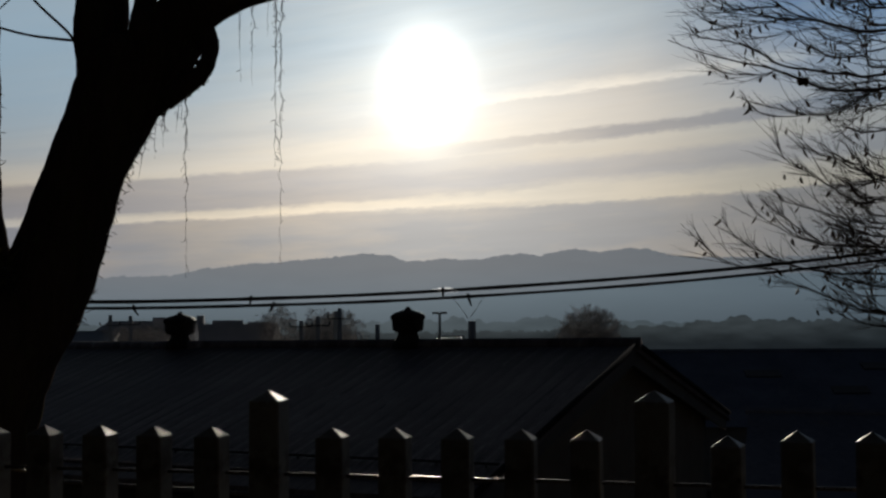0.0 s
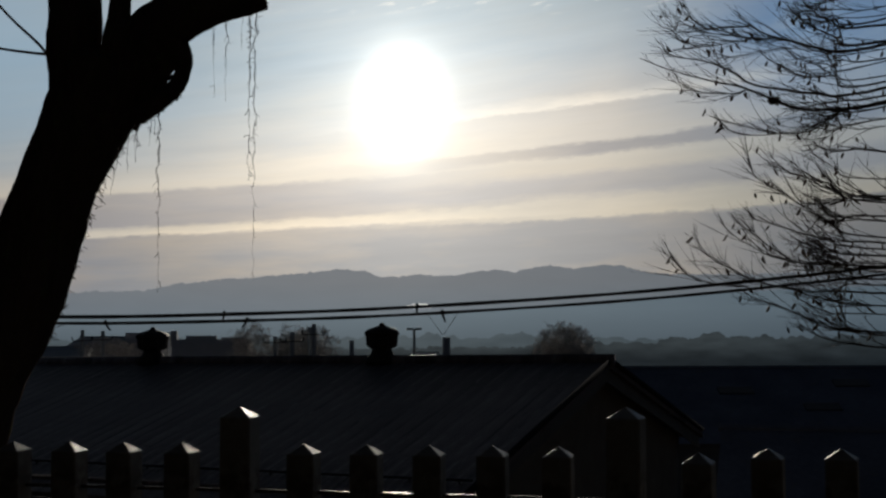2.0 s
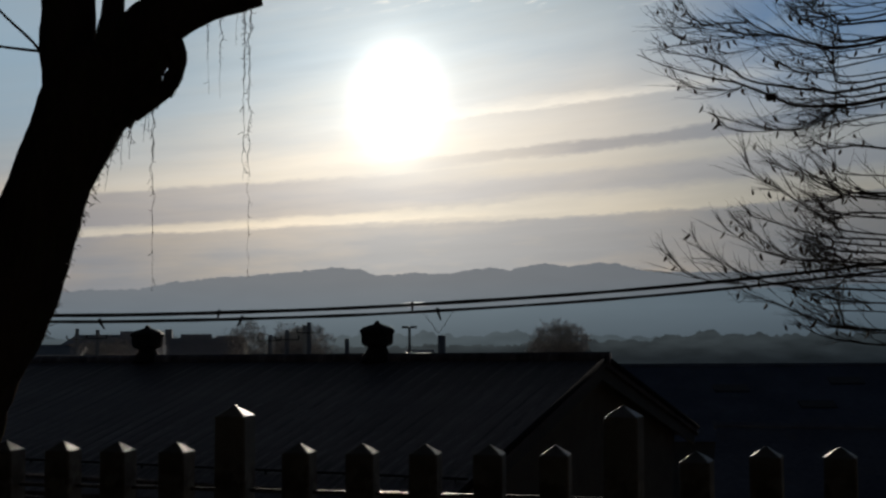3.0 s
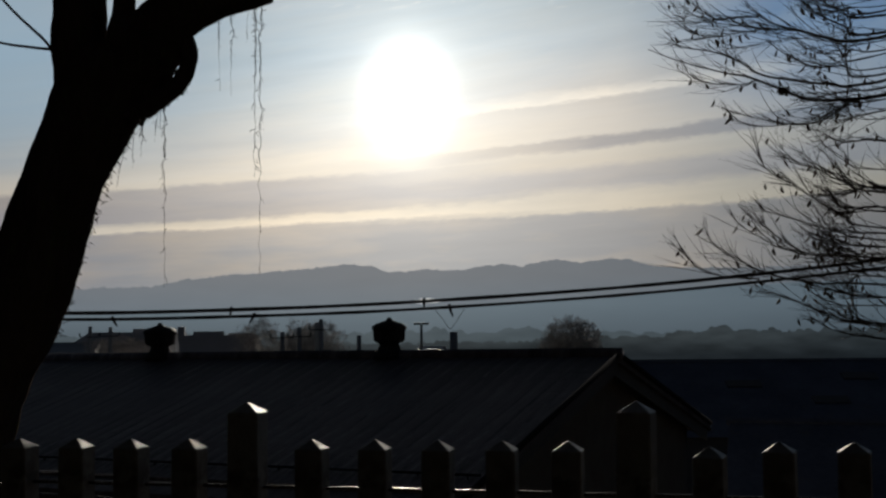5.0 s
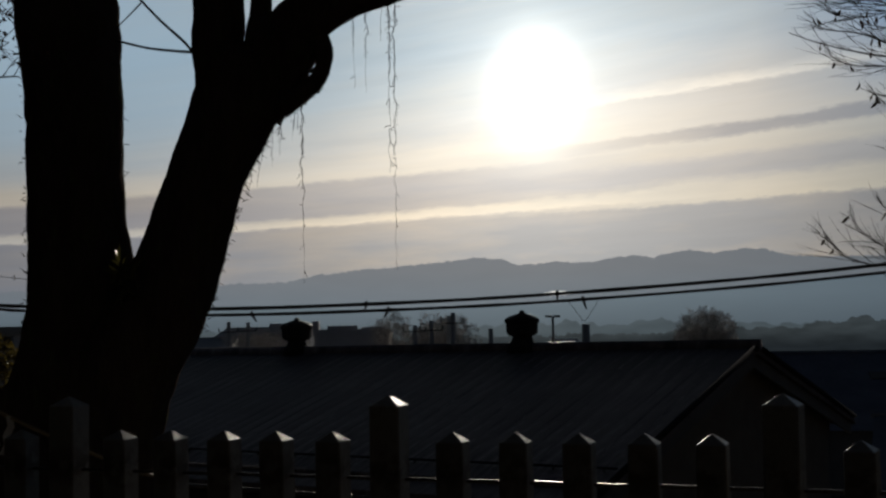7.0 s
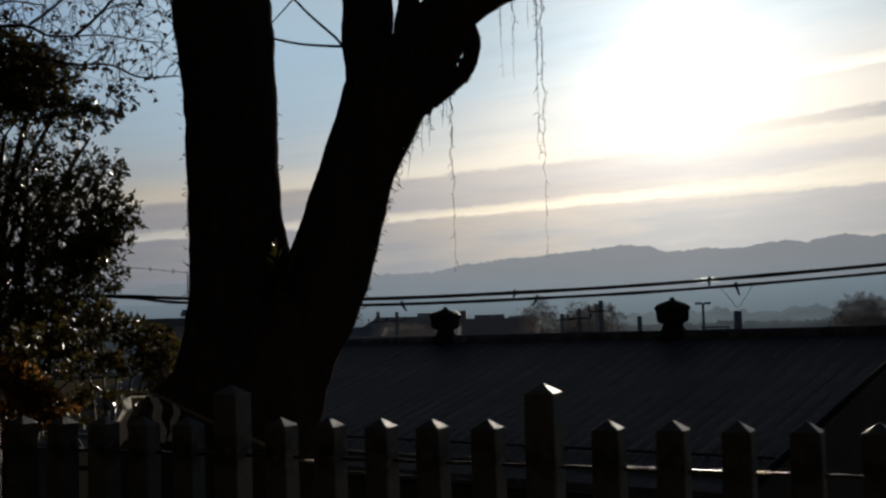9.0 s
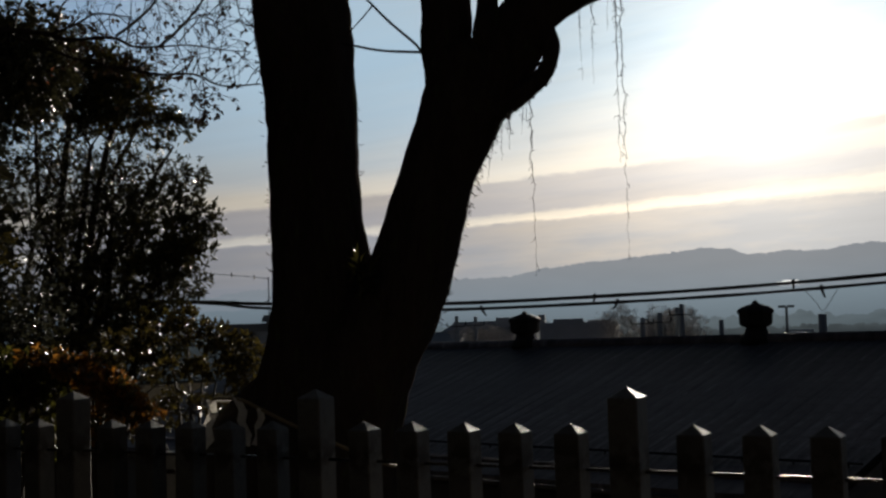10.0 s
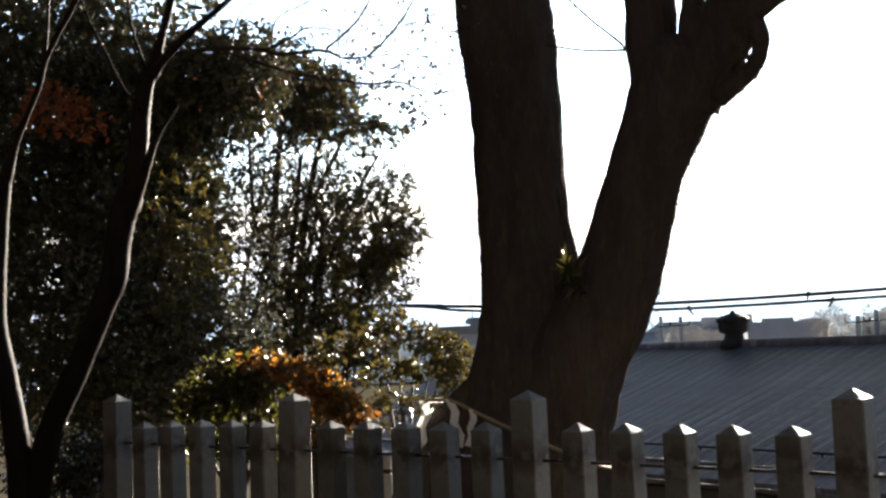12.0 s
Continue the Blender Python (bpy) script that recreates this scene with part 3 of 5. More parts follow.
for k0, k1 in ((-12, 0), (0, 19)):
    s = Shape()
    p0, p1 = (fence_place(k)[0] - Vector((FENCE_X, FENCE_Y, 0)) for k in (k0, k1))
    n = 24
    s.tube([p0.lerp(p1, i / n) + Vector((0, 0.012, 0.785 + 0.003 * noise.noise(Vector((i * 0.9, k0, 0))))) for i in range(n + 1)], [0.0095] * (n + 1), 8)
    part("rail", s, IRON, fence, "weathered iron rail running through the posts", True)

# ---- the great twin-stemmed tree ----
TREE = Vector((-3.05, 8.0, 0.0))
rng = random.Random(5)
tree = thing("sacred_tree", TREE, "huge old tree with two dark stems, hung with dry vines", "tree")


def rel(pts, base):
    return [Vector(p) - Vector(base) for p in pts]


s = Shape()
limb(s, rel([(-3.34, 8.0, -0.3), (-3.34, 8.0, 0.6), (-3.27, 8.0, 1.05), (-3.22, 8.0, 1.43), (-3.22, 8.0, 1.98), (-3.242, 8.0, 2.22), (-3.263, 8.0, 2.62),
             (-3.27, 8.0, 3.02), (-3.302, 8.0, 3.43), (-3.334, 8.0, 3.84), (-3.38, 8.0, 4.3), (-3.45, 8.05, 5.2), (-3.4, 8.1, 6.5)], TREE),
     [0.62, 0.50, 0.44, 0.395, 0.347, 0.328, 0.316, 0.320, 0.332, 0.344, 0.33, 0.28, 0.16], 44, 0.07, 1.3, 14)
part("stem", s, BARK, tree, "upright stem of dark rough bark", True)
s = Shape()
limb(s, rel([(-3.15, 7.95, -0.3), (-3.13, 7.95, 0.5), (-3.035, 7.95, 0.95), (-2.885, 7.92, 1.3), (-2.66, 7.9, 1.62), (-2.514, 7.9, 1.956), (-2.436, 7.9, 2.183),
             (-2.312, 7.9, 2.561), (-2.155, 7.9, 2.90), (-2.07, 7.9, 3.15), (-2.05, 7.9, 3.3), (-2.03, 7.9, 3.40)], TREE),
     [0.53, 0.44, 0.40, 0.362, 0.315, 0.279, 0.268, 0.262, 0.275, 0.28, 0.26, 0.16], 44, 0.07, 4.1, 14)
part("leaning_stem", s, BARK, tree, "stem leaning away, forking above", True)
for pts, radii, seed in (
        ([(-2.13, 7.9, 2.9), (-2.225, 7.9, 3.3), (-2.23, 7.9, 3.72), (-2.27, 7.9, 4.4), (-2.4, 7.9, 5.8)], [0.20, 0.172, 0.165, 0.14, 0.06], 2.2),
        ([(-2.0, 7.9, 3.0), (-1.95, 7.88, 3.4), (-1.93, 7.86, 3.7), (-1.9, 7.85, 4.3), (-1.8, 7.85, 5.4)], [0.14, 0.085, 0.07, 0.06, 0.03], 6.2),
        ([(-2.0, 7.88, 2.95), (-1.86, 7.86, 3.22), (-1.72, 7.84, 3.46), (-1.52, 7.8, 3.61), (-1.345, 7.8, 3.685), (-1.16, 7.8, 3.74), (-0.99, 7.8, 3.78)], [0.2, 0.19, 0.18, 0.165, 0.15, 0.14, 0.14], 9.3)):
    s = Shape()
    limb(s, rel(pts, TREE), radii, 20, 0.12, seed, 10)
    part("limb", s, BARK, tree, "", True)
# gnarled burr: a lobe curled back on the stem, leaving a narrow slit behind it
s = Shape()
limb(s, rel([(-1.74, 7.84, 3.50), (-1.58, 7.82, 3.42), (-1.51, 7.8, 3.34), (-1.505, 7.8, 3.25), (-1.55, 7.8, 3.14), (-1.65, 7.8, 3.05), (-1.80, 7.82, 2.96)], TREE),
     [0.13, 0.10, 0.068, 0.052, 0.058, 0.068, 0.08], 18, 0.16, 2.7, 9)
limb(s, rel([(-2.0, 7.86, 3.42), (-1.68, 7.86, 3.38), (-1.69, 7.86, 3.26), (-1.755, 7.86, 3.15), (-1.86, 7.86, 2.97)], TREE), [0.18, 0.135, 0.10, 0.095, 0.11], 16, 0.12, 5.0, 7)
limb(s, rel([(-1.665, 7.82, 3.215), (-1.60, 7.81, 3.195), (-1.55, 7.8, 3.205)], TREE), [0.02, 0.012, 0.02], 8, 0.3, 5.0, 4)
limb(s, rel([(-1.80, 7.84, 3.08), (-1.71, 7.83, 3.05), (-1.66, 7.82, 3.04)], TREE), [0.07, 0.055, 0.05], 10, 0.3, 6.0, 4)
limb(s, rel([(-1.52, 7.8, 3.40), (-1.47, 7.8, 3.455), (-1.45, 7.8, 3.46)], TREE), [0.03, 0.018, 0.008], 8, 0.4, 1.0, 4)
for x, z, dx, ln, k in ((-1.80, 2.98, -0.05, 0.13, 0.05), (-1.72, 3.02, -0.01, 0.10, 0.035), (-1.64, 3.04, 0.01, 0.06, 0.03), (-1.87, 2.90, -0.04, 0.12, 0.04), (-1.57, 3.10, 0.03, 0.05, 0.025), (-1.50, 3.20, 0.03, 0.03, 0.02)):
    limb(s, rel([(x, 7.82, z), (x + dx * 0.6, 7.82, z - ln * 0.6), (x + dx, 7.82, z - ln)], TREE), [k, k * 0.6, k * 0.25], 8, 0.5, x * 9, 4)
part("burr", s, BARK, tree, "gnarled swollen burr", True)
# splintered stub and peeling strip at the end of the limb
s = Shape()
for x0, z0, x1, z1, k in ((-1.05, 3.66, -0.955, 3.72, 0.02), (-1.0, 3.70, -0.93, 3.735, 0.016), (-1.02, 3.78, -0.94, 3.80, 0.03), (-0.985, 3.73, -0.965, 3.655, 0.012), (-1.16, 3.63, -0.98, 3.69, 0.012)):
    limb(s, rel([(x0, 7.75, z0), ((x0 + x1) / 2, 7.74, (z0 + z1) / 2 - 0.012), (x1, 7.74, z1)], TREE), [k, k * 0.8, k * 0.4], 7, 0.4, x0 * 7, 5)
part("stub", s, BARK, tree, "splintered broken end", True)


def hanging_vine(top, bottom, thick, seed):
    """A dry vine of two loosely twisted strands, knotted here and there, with short curled shoots."""
    r = random.Random(seed)
    top, bottom = Vector(top) + Vector((-0.014, 0, 0)), Vector(bottom) + Vector((-0.014, 0, 0))
    n = max(8, int((top - bottom).length / 0.025))
    s = Shape()
    pts, mate = [], []
    for i in range(n + 1):
        t = i / n
        wob = 0.016 * (1 - t * 0.6)
        p = top.lerp(bottom, t) + Vector((wob * noise.noise(Vector((i * 0.27, seed, 0))) * 2, 0, 0))
        pts.append(p)
        mate.append(p + Vector((0.013 * (1 - t) * math.sin(i * 0.55 + seed), 0.004 * math.cos(i * 0.55), 0)))
    size = [thick * (1.0 - 0.72 * i / n) * (0.55 + 1.5 * max(0.0, noise.noise(Vector((i * 0.22, seed, 3)))) + 0.8 * max(0.0, noise.noise(Vector((i * 0.9, seed, 6))))) for i in range(n + 1)]
    s.tube(rel(pts, TREE), size, 5)
    k = max(4, int(n * 0.55))
    s.tube(rel(mate[:k], TREE), [0.5 * thick * (1 - 0.5 * i / k) for i in range(k)], 4)
    for i in range(n):
        if r.random() < 0.7 * (1 - i / n) + 0.06:
            q = pts[i] - TREE
            d = Vector((r.uniform(-1, 1), r.uniform(-0.4, 0.4), r.uniform(-1, 0.3))).normalized() * r.uniform(0.008, 0.036)
            bend = Vector((r.uniform(-0.012, 0.012), 0, r.uniform(-0.02, 0.004)))
            s.tube([q, q + d * 0.6, q + d + bend, q + d * 0.9 + bend * 2], [thick * 0.6, thick * 0.5, thick * 0.4, thick * 0.2], 4)
    return s


for i, (a, b, th) in enumerate((((-1.60, 7.6, 2.98), (-1.592, 7.6, 1.80), 0.0065), ((-1.729, 7.6, 2.9), (-1.742, 7.6, 2.62), 0.007), ((-1.84, 7.62, 2.75), (-1.90, 7.62, 2.42), 0.006),
                                ((-1.04, 7.7, 3.80), (-1.05, 7.7, 2.50), 0.008), ((-1.01, 7.7, 3.62), (-1.018, 7.7, 1.88), 0.0055), ((-1.19, 7.7, 3.75), (-1.20, 7.7, 3.02), 0.0055),
                                ((-1.28, 7.7, 3.72), (-1.27, 7.7, 3.05), 0.005), ((-1.65, 7.65, 3.0), (-1.67, 7.65, 2.72), 0.005), ((-1.79, 7.62, 2.82), (-1.80, 7.62, 2.55), 0.005),
                                ((-1.09, 7.7, 3.78), (-1.10, 7.7, 3.35), 0.005), ((-1.70, 7.62, 3.0), (-1.69, 7.62, 2.86), 0.006), ((-1.76, 7.62, 2.95), (-1.755, 7.62, 2.70), 0.006),
                                ((-1.87, 7.62, 2.72), (-1.885, 7.62, 2.52), 0.005), ((-1.93, 7.62, 2.62), (-1.95, 7.62, 2.36), 0.005), ((-1.625, 7.62, 2.98), (-1.63, 7.62, 2.8), 0.006), ((-1.39, 7.7, 3.66), (-1.385, 7.7, 3.5), 0.005))):
    part("hanging_vine", hanging_vine(a, b, th * 0.66, 20 + i), TWIG, tree, "dry dangling vine strand" if i == 0 else "")
# short shoots along the bark
s = Shape()
r = random.Random(8)
for base, edge in (((-3.262, 8.0), 0.322), ((-3.262, 8.0), -0.335)):
    for i in range(90):
        z = r.uniform(1.4, 3.8)
        c = Vector((base[0] + 0.01 - 0.06 * max(z - 2.6, 0) + edge * r.uniform(0.92, 1.0), 7.98 + r.uniform(-0.1, 0.1), z))
        d = Vector((math.copysign(r.uniform(0.01, 0.04), edge), r.uniform(-0.02, 0.02), r.uniform(-0.03, 0.035)))
        s.tube(rel([c, c + d * 0.6, c + d + Vector((0, 0, r.uniform(-0.01, 0.015)))], TREE), [0.004, 0.003, 0.0015], 4)
for i in range(110):
    z = r.uniform(1.6, 2.95)
    cx = float(np.interp(z, (1.62, 1.956, 2.183, 2.561, 2.9), (-2.66, -2.514, -2.436, -2.312, -2.175)))
    wd = float(np.interp(z, (1.62, 1.956, 2.183, 2.561, 2.9), (0.315, 0.279, 0.268, 0.262, 0.275)))
    c = Vector((cx + wd * 0.93, 7.9 + r.uniform(-0.1, 0.1), z - 0.10))
    d = Vector((r.uniform(0.01, 0.045), r.uniform(-0.02, 0.02), r.uniform(-0.03, 0.03)))
    s.tube(rel([c, c + d * 0.6, c + d + Vector((0, 0, -0.008))], TREE), [0.004, 0.003, 0.0015], 4)
for a, b, k, spread in (((-0.99, 7.8, 3.66), (-0.98, 7.8, 3.88), 22, 0.06), ((-1.6, 7.75, 3.45), (-1.05, 7.75, 3.62), 26, 0.05), ((-1.47, 7.78, 3.36), (-1.52, 7.78, 3.12), 22, 0.05),
                        ((-1.52, 7.78, 3.1), (-1.95, 7.78, 2.78), 60, 0.07)):
    for i in range(k):
        c = Vector(a).lerp(Vector(b), r.random()) + Vector((r.uniform(-0.02, 0.01), r.uniform(-0.06, 0.06), r.uniform(0.0, 0.03)))
        d = Vector((r.uniform(-0.2, 1.0), r.uniform(-0.5, 0.5), r.uniform(-1.0, 0.4))).normalized() * r.uniform(0.3, 1.0) * spread
        s.tube(rel([c, c + d * 0.6 + Vector((0, 0, 0.004)), c + d], TREE), [0.006, 0.004, 0.002], 4)
tagged(part("shoot_fringe", s, TWIG, tree, "tiny dry shoots on the bark"), kind="stuff")
# dry climbing stem hanging in the fork
s = Shape()
limb(s, rel([(-2.90, 7.75, 2.45), (-2.87, 7.72, 2.3), (-2.85, 7.72, 2.12), (-2.88, 7.72, 1.98)], TREE), [0.012, 0.014, 0.012, 0.006], 5, 0.3, 1.0, 6)
part("climbing_vine", s, TWIG, tree)
# thin branches crossing between the stems
s = Shape()
limb(s, rel([(-2.36, 7.8, 3.30), (-2.42, 7.8, 3.40), (-2.60, 7.8, 3.57), (-2.753, 7.8, 3.735), (-2.95, 7.8, 3.95)], TREE), [0.011, 0.010, 0.009, 0.008, 0.006], 6, 0, 0, 6)
limb(s, rel([(-2.36, 7.8, 3.345), (-2.5, 7.8, 3.36), (-2.7, 7.8, 3.39), (-2.95, 7.8, 3.46)], TREE), [0.010, 0.009, 0.008, 0.008], 6, 0, 0, 6)
limb(s, rel([(-2.72, 7.8, 3.70), (-2.80, 7.8, 3.62), (-2.93, 7.8, 3.50)], TREE), [0.006, 0.005, 0.004], 5, 0, 0, 6)
part("branch", s, TWIG, tree)
# small fern rooted in the fork
s = Shape()
r = random.Random(3)
for i in range(34):
    p = Vector((-2.77 + r.uniform(-0.06, 0.07), 7.62 + r.uniform(-0.05, 0.05), 1.91 + r.uniform(-0.16, 0.03))) - TREE
    d = Vector((r.uniform(-0.7, 0.7), r.uniform(-0.8, 0.2), r.uniform(-0.7, 0.9))).normalized()
    s.leaf(p, d, d.orthogonal().normalized(), r.uniform(0.09, 0.19), r.uniform(0.026, 0.042))
part("fern", s, FERN, tree, "yellow-green fern rooted in the fork")

# root flare
s = Shape()
limb(s, rel([(-3.45, 7.9, 1.25), (-3.72, 7.88, 0.98), (-3.92, 7.85, 0.7), (-4.1, 7.8, 0.2), (-4.2, 7.8, -0.2)], TREE), [0.10, 0.13, 0.17, 0.22, 0.26], 14, 0.15, 3.3, 6)
part("root", s, BARK, tree, "", True)

# straw rope round the base with folded paper streamers
ROPE = Vector((-3.3, 7.95, 1.0))
rope = thing("straw_rope", ROPE, "twisted straw rope round the tree base with zigzag paper streamers", "rope")
s = Shape()
around = [(-3.99, 7.76, 1.02), (-3.85, 7.62, 1.055), (-3.61, 7.45, 1.055), (-3.433, 7.38, 0.995), (-3.155, 7.32, 0.886), (-2.90, 7.40, 0.76), (-2.70, 7.62, 0.62),
          (-2.66, 8.0, 0.56), (-2.78, 8.4, 0.62), (-3.1, 8.62, 0.82), (-3.6, 8.5, 0.9), (-3.92, 8.15, 0.98), (-3.99, 7.76, 1.02)]
ring = smooth_path(rel(around, ROPE), 8)
s.tube(ring, [0.011 + 0.002 * (i % 2) for i in range(len(ring))], 8, cap=False)
part("cord", s, STRAW, rope, "", True)


def streamer(at, scale, lean):
    """Folded paper: four leaves, each hung from the corner of the last."""
    s = Shape()
    wdt, hgt = 0.062 * scale, 0.085 * scale
    px, py, pz = at.x - wdt / 2, at.y - 0.012, at.z + 0.01
    for k in range(4):
        shift = (0.034 if k % 2 == 0 else -0.026) * scale + lean
        c = [(px, py - 0.004 * k, pz), (px + wdt, py - 0.004 * k, pz - 0.008), (px + wdt + shift, py - 0.006 - 0.004 * k, pz - hgt - 0.008), (px + shift, py - 0.006 - 0.004 * k, pz - hgt)]
        back = [(a, b + 0.0015, d) for a, b, d in c]
        s.add(c + back, [(0, 1, 2, 3), (7, 6, 5, 4), (0, 4, 5, 1), (1, 5, 6, 2), (2, 6, 7, 3), (3, 7, 4, 0)])
        px, pz = px + shift, pz - hgt * 0.9
    return s


for i, k, lean in ((2, 1.15, -0.02), (15, 1.0, 0.012), (24, 0.75, -0.012)):
    part("paper_streamer", streamer(ring[i], k, lean), PAPER, rope, "white folded zigzag paper")

# ---- hall below, with ridge vents ----
APEX = Vector((3.54, 22.05, 0.90))
RIDGE, GABLE = Vector((-0.882, 0.471, -0.0125)), Vector((0.471, 0.882, 0.0))
hall = thing("low_hall", (APEX.x, APEX.y, -5.0), "long low building with a dark tiled gable roof", "building")
HB = Vector((APEX.x, APEX.y, -5.0))
LONG, RUN, PITCH = 19.0, {-1: 6.75, 1: 6.2}, {-1: 0.272, 1: 0.28}


def roof_point(s_run, t_run, up=0.0):
    return APEX - HB + RIDGE * s_run + GABLE * t_run + Vector((0, 0, -PITCH[1 if t_run > 0 else -1] * abs(t_run) + up))


def slab(a, b, c, d, thick):
    """A slab on four corners, thickness downwards."""
    s = Shape()
    low = [p - Vector((0, 0, thick)) for p in (a, b, c, d)]
    return s.add([a, b, c, d] + low, [(0, 1, 2, 3), (7, 6, 5, 4), (0, 4, 5, 1), (1, 5, 6, 2), (2, 6, 7, 3), (3, 7, 4, 0)])


for side in (-1, 1):
    part("roof_slope", slab(roof_point(0.03, 0), roof_point(LONG, 0), roof_point(LONG, side * RUN[side]), roof_point(0.03, side * RUN[side]), 0.12), ROOF, hall)
row = Shape()
seg = 20
for i in range(seg):
    t0, t1 = RUN[-1] * i / seg, RUN[-1] * (i + 1) / seg
    prof = [(-0.12, 0.0), (-0.06, 0.0022), (0, 0.003), (0.06, 0.0022), (0.12, 0.0)]
    vs = [RIDGE * u - GABLE * t + Vector((0, 0, -PITCH[-1] * t + h + (0.002 if j else 0.0))) for j, t in enumerate((t0, t1)) for u, h in prof]
    row.add(vs, [(k, k + 1, k + 6, k + 5) for k in range(4)] + [(5, 6, 7, 8, 9)])
row_mesh = row.mesh("roof_rib", ROOF)
n_rows = int((LONG - 0.3) / 0.3)
for i in range(n_rows):
    ob = part("roof_rib", row_mesh, ROOF, hall)
    ob.location = roof_point(0.2 + i * 0.3 + rng.uniform(-0.02, 0.02), 0, 0.002 + rng.uniform(-0.003, 0.003))
s = Shape()
s.tube([roof_point(-0.03, 0, 0.02), roof_point(LONG, 0, 0.02)], [0.12, 0.12], 12)
part("ridge_cap", s, ROOF, hall, "", True)
for side in (-1, 1):
    s = Shape()
    s.tube([roof_point(0.02, 0, 0.02), roof_point(0.02, side * RUN[side], 0.02)], [0.05, 0.05], 10)
    part("verge_tile", s, VERGE, hall, "", True)
    s = slab(roof_point(0.10, 0, -0.13), roof_point(0.15, 0, -0.13), roof_point(0.15, side * RUN[side], -0.13), roof_point(0.10, side * RUN[side], -0.13), 0.24)
    part("barge_board", s, PLASTER, hall, "weathered timber barge board")
s = Shape()
tri = [roof_point(0.4, 0.6 - RUN[-1]), roof_point(0.4, RUN[1] - 0.6), roof_point(0.4, 0)]
gw = [Vector((tri[0].x, tri[0].y, 0)), Vector((tri[1].x, tri[1].y, 0)), tri[1] - Vector((0, 0, 0.12)), tri[2] - Vector((0, 0, 0.12)), tri[0] - Vector((0, 0, 0.12))]
bk = [p + RIDGE * 0.2 for p in gw]
s.add(gw + bk, [(0, 1, 2, 3, 4), (9, 8, 7, 6, 5)] + [(i, i + 5, (i + 1) % 5 + 5, (i + 1) % 5) for i in range(5)])
part("gable_wall", s, GABLE_WALL, hall, "grey plastered gable end")
for side in (-1, 1):
    a, b = roof_point(0.4, side * (RUN[side] - 0.6), -0.12), roof_point(LONG - 0.3, side * (RUN[side] - 0.6), -0.12)
    part("side_wall", slab(a, b, b - GABLE * side * 0.2, a - GABLE * side * 0.2, a.z), PLASTER, hall)
    s = Shape()
    s.tube([roof_point(0.03, side * (RUN[side] + 0.06), -0.1), roof_point(LONG, side * (RUN[side] + 0.06), -0.1)], [0.055, 0.055], 8)
    part("gutter", s, IRON, hall, "", True)

# snow guard along the lower roof
s = Shape()
s.tube([roof_point(0.1, -5.7, 0.06), roof_point(LONG, -5.7, 0.06)], [0.018, 0.018], 8)
guard = part("snow_guard", s, VERGE, hall, "dark pipe rail along the lower roof", True)
stay = Shape().box((0, 0, 0.03), (0.025, 0.04, 0.07)).mesh("bracket", VERGE)
for i in range(23):
    part("bracket", stay, VERGE, guard, "", False, roof_point(0.3 + i * 0.8, -5.7, -0.005))
s = Shape()
s.tube([roof_point(0.1, -6.25, 0.02), roof_point(LONG, -6.25, 0.02)], [0.035, 0.035], 8)
part("eave_course", s, ROOF, hall, "raised course of tiles near the eave", True)


def lathe(profile, n, flat=0.0):
    s = Shape()
    for z, r in profile:
        s.v += [(r * math.cos(2 * math.pi * (k + flat) / n), r * math.sin(2 * math.pi * (k + flat) / n), z) for k in range(n)]
    for i in range(len(profile) - 1):
        s.f += [(i * n + k, i * n + (k + 1) % n, i * n + n + (k + 1) % n, i * n + n + k) for k in range(n)]
    s.f += [tuple(reversed(range(n))), tuple((len(profile) - 1) * n + k for k in range(n))]
    return s


def ridge_vent(at):
    """Lantern-shaped ridge vent: flared foot, neck, eight-sided head, cap with finial."""
    v = thing("ridge_vent", at, "dark lantern-shaped metal vent standing on the roof ridge", "roof vent", "vents on the ridge")
    part("foot", lathe([(-0.12, 0.33), (0.03, 0.30), (0.08, 0.24), (0.16, 0.20), (0.24, 0.20)], 16), COPPER, v, "", True)
    part("head", lathe([(0.19, 0.20), (0.215, 0.27), (0.25, 0.325), (0.29, 0.335), (0.45, 0.345), (0.47, 0.37), (0.52, 0.375), (0.56, 0.335), (0.60, 0.26)], 8, 0.5), COPPER, v)
    part("cap", lathe([(0.59, 0.27), (0.63, 0.15), (0.655, 0.07), (0.675, 0.06), (0.70, 0.045), (0.715, 0.01)], 8, 0.5), COPPER, v)
    return v


for run in (4.81, 10.65):
    ridge_vent(APEX + RIDGE * run + Vector((0, 0, 0.07)))

# ---- overhead cables ----
CABLES = {}
CABLE_X = [-34, -20, -13, -9.3, -8.05, -5.26, -2.5, 0, 3.3, 6.58, 10, 16]
for zs, th, lab in (([2.9, 2.3, 2.02, 1.885, 1.81, 1.72, 1.755, 1.849, 2.06, 2.38, 2.80, 3.7], 0.027, "upper"), ([2.8, 2.25, 2.0, 1.865, 1.74, 1.628, 1.655, 1.74, 1.945, 2.262, 2.68, 3.55], 0.024, "lower")):
    s = Shape()
    path = smooth_path([(x, 18.0 + 0.02 * x, z) for x, z in zip(CABLE_X, zs)], 8)
    CABLES[lab] = path
    s.tube(path, [th * (1 + 0.25 * noise.noise(Vector((i * 0.8, th * 900, 0)))) for i in range(len(path))], 6)
    CABLES[lab + " ob"] = single("overhead_cable", s, CABLE, "thick black overhead cable sagging across the view", "cable", group="overhead cables", smooth=True)
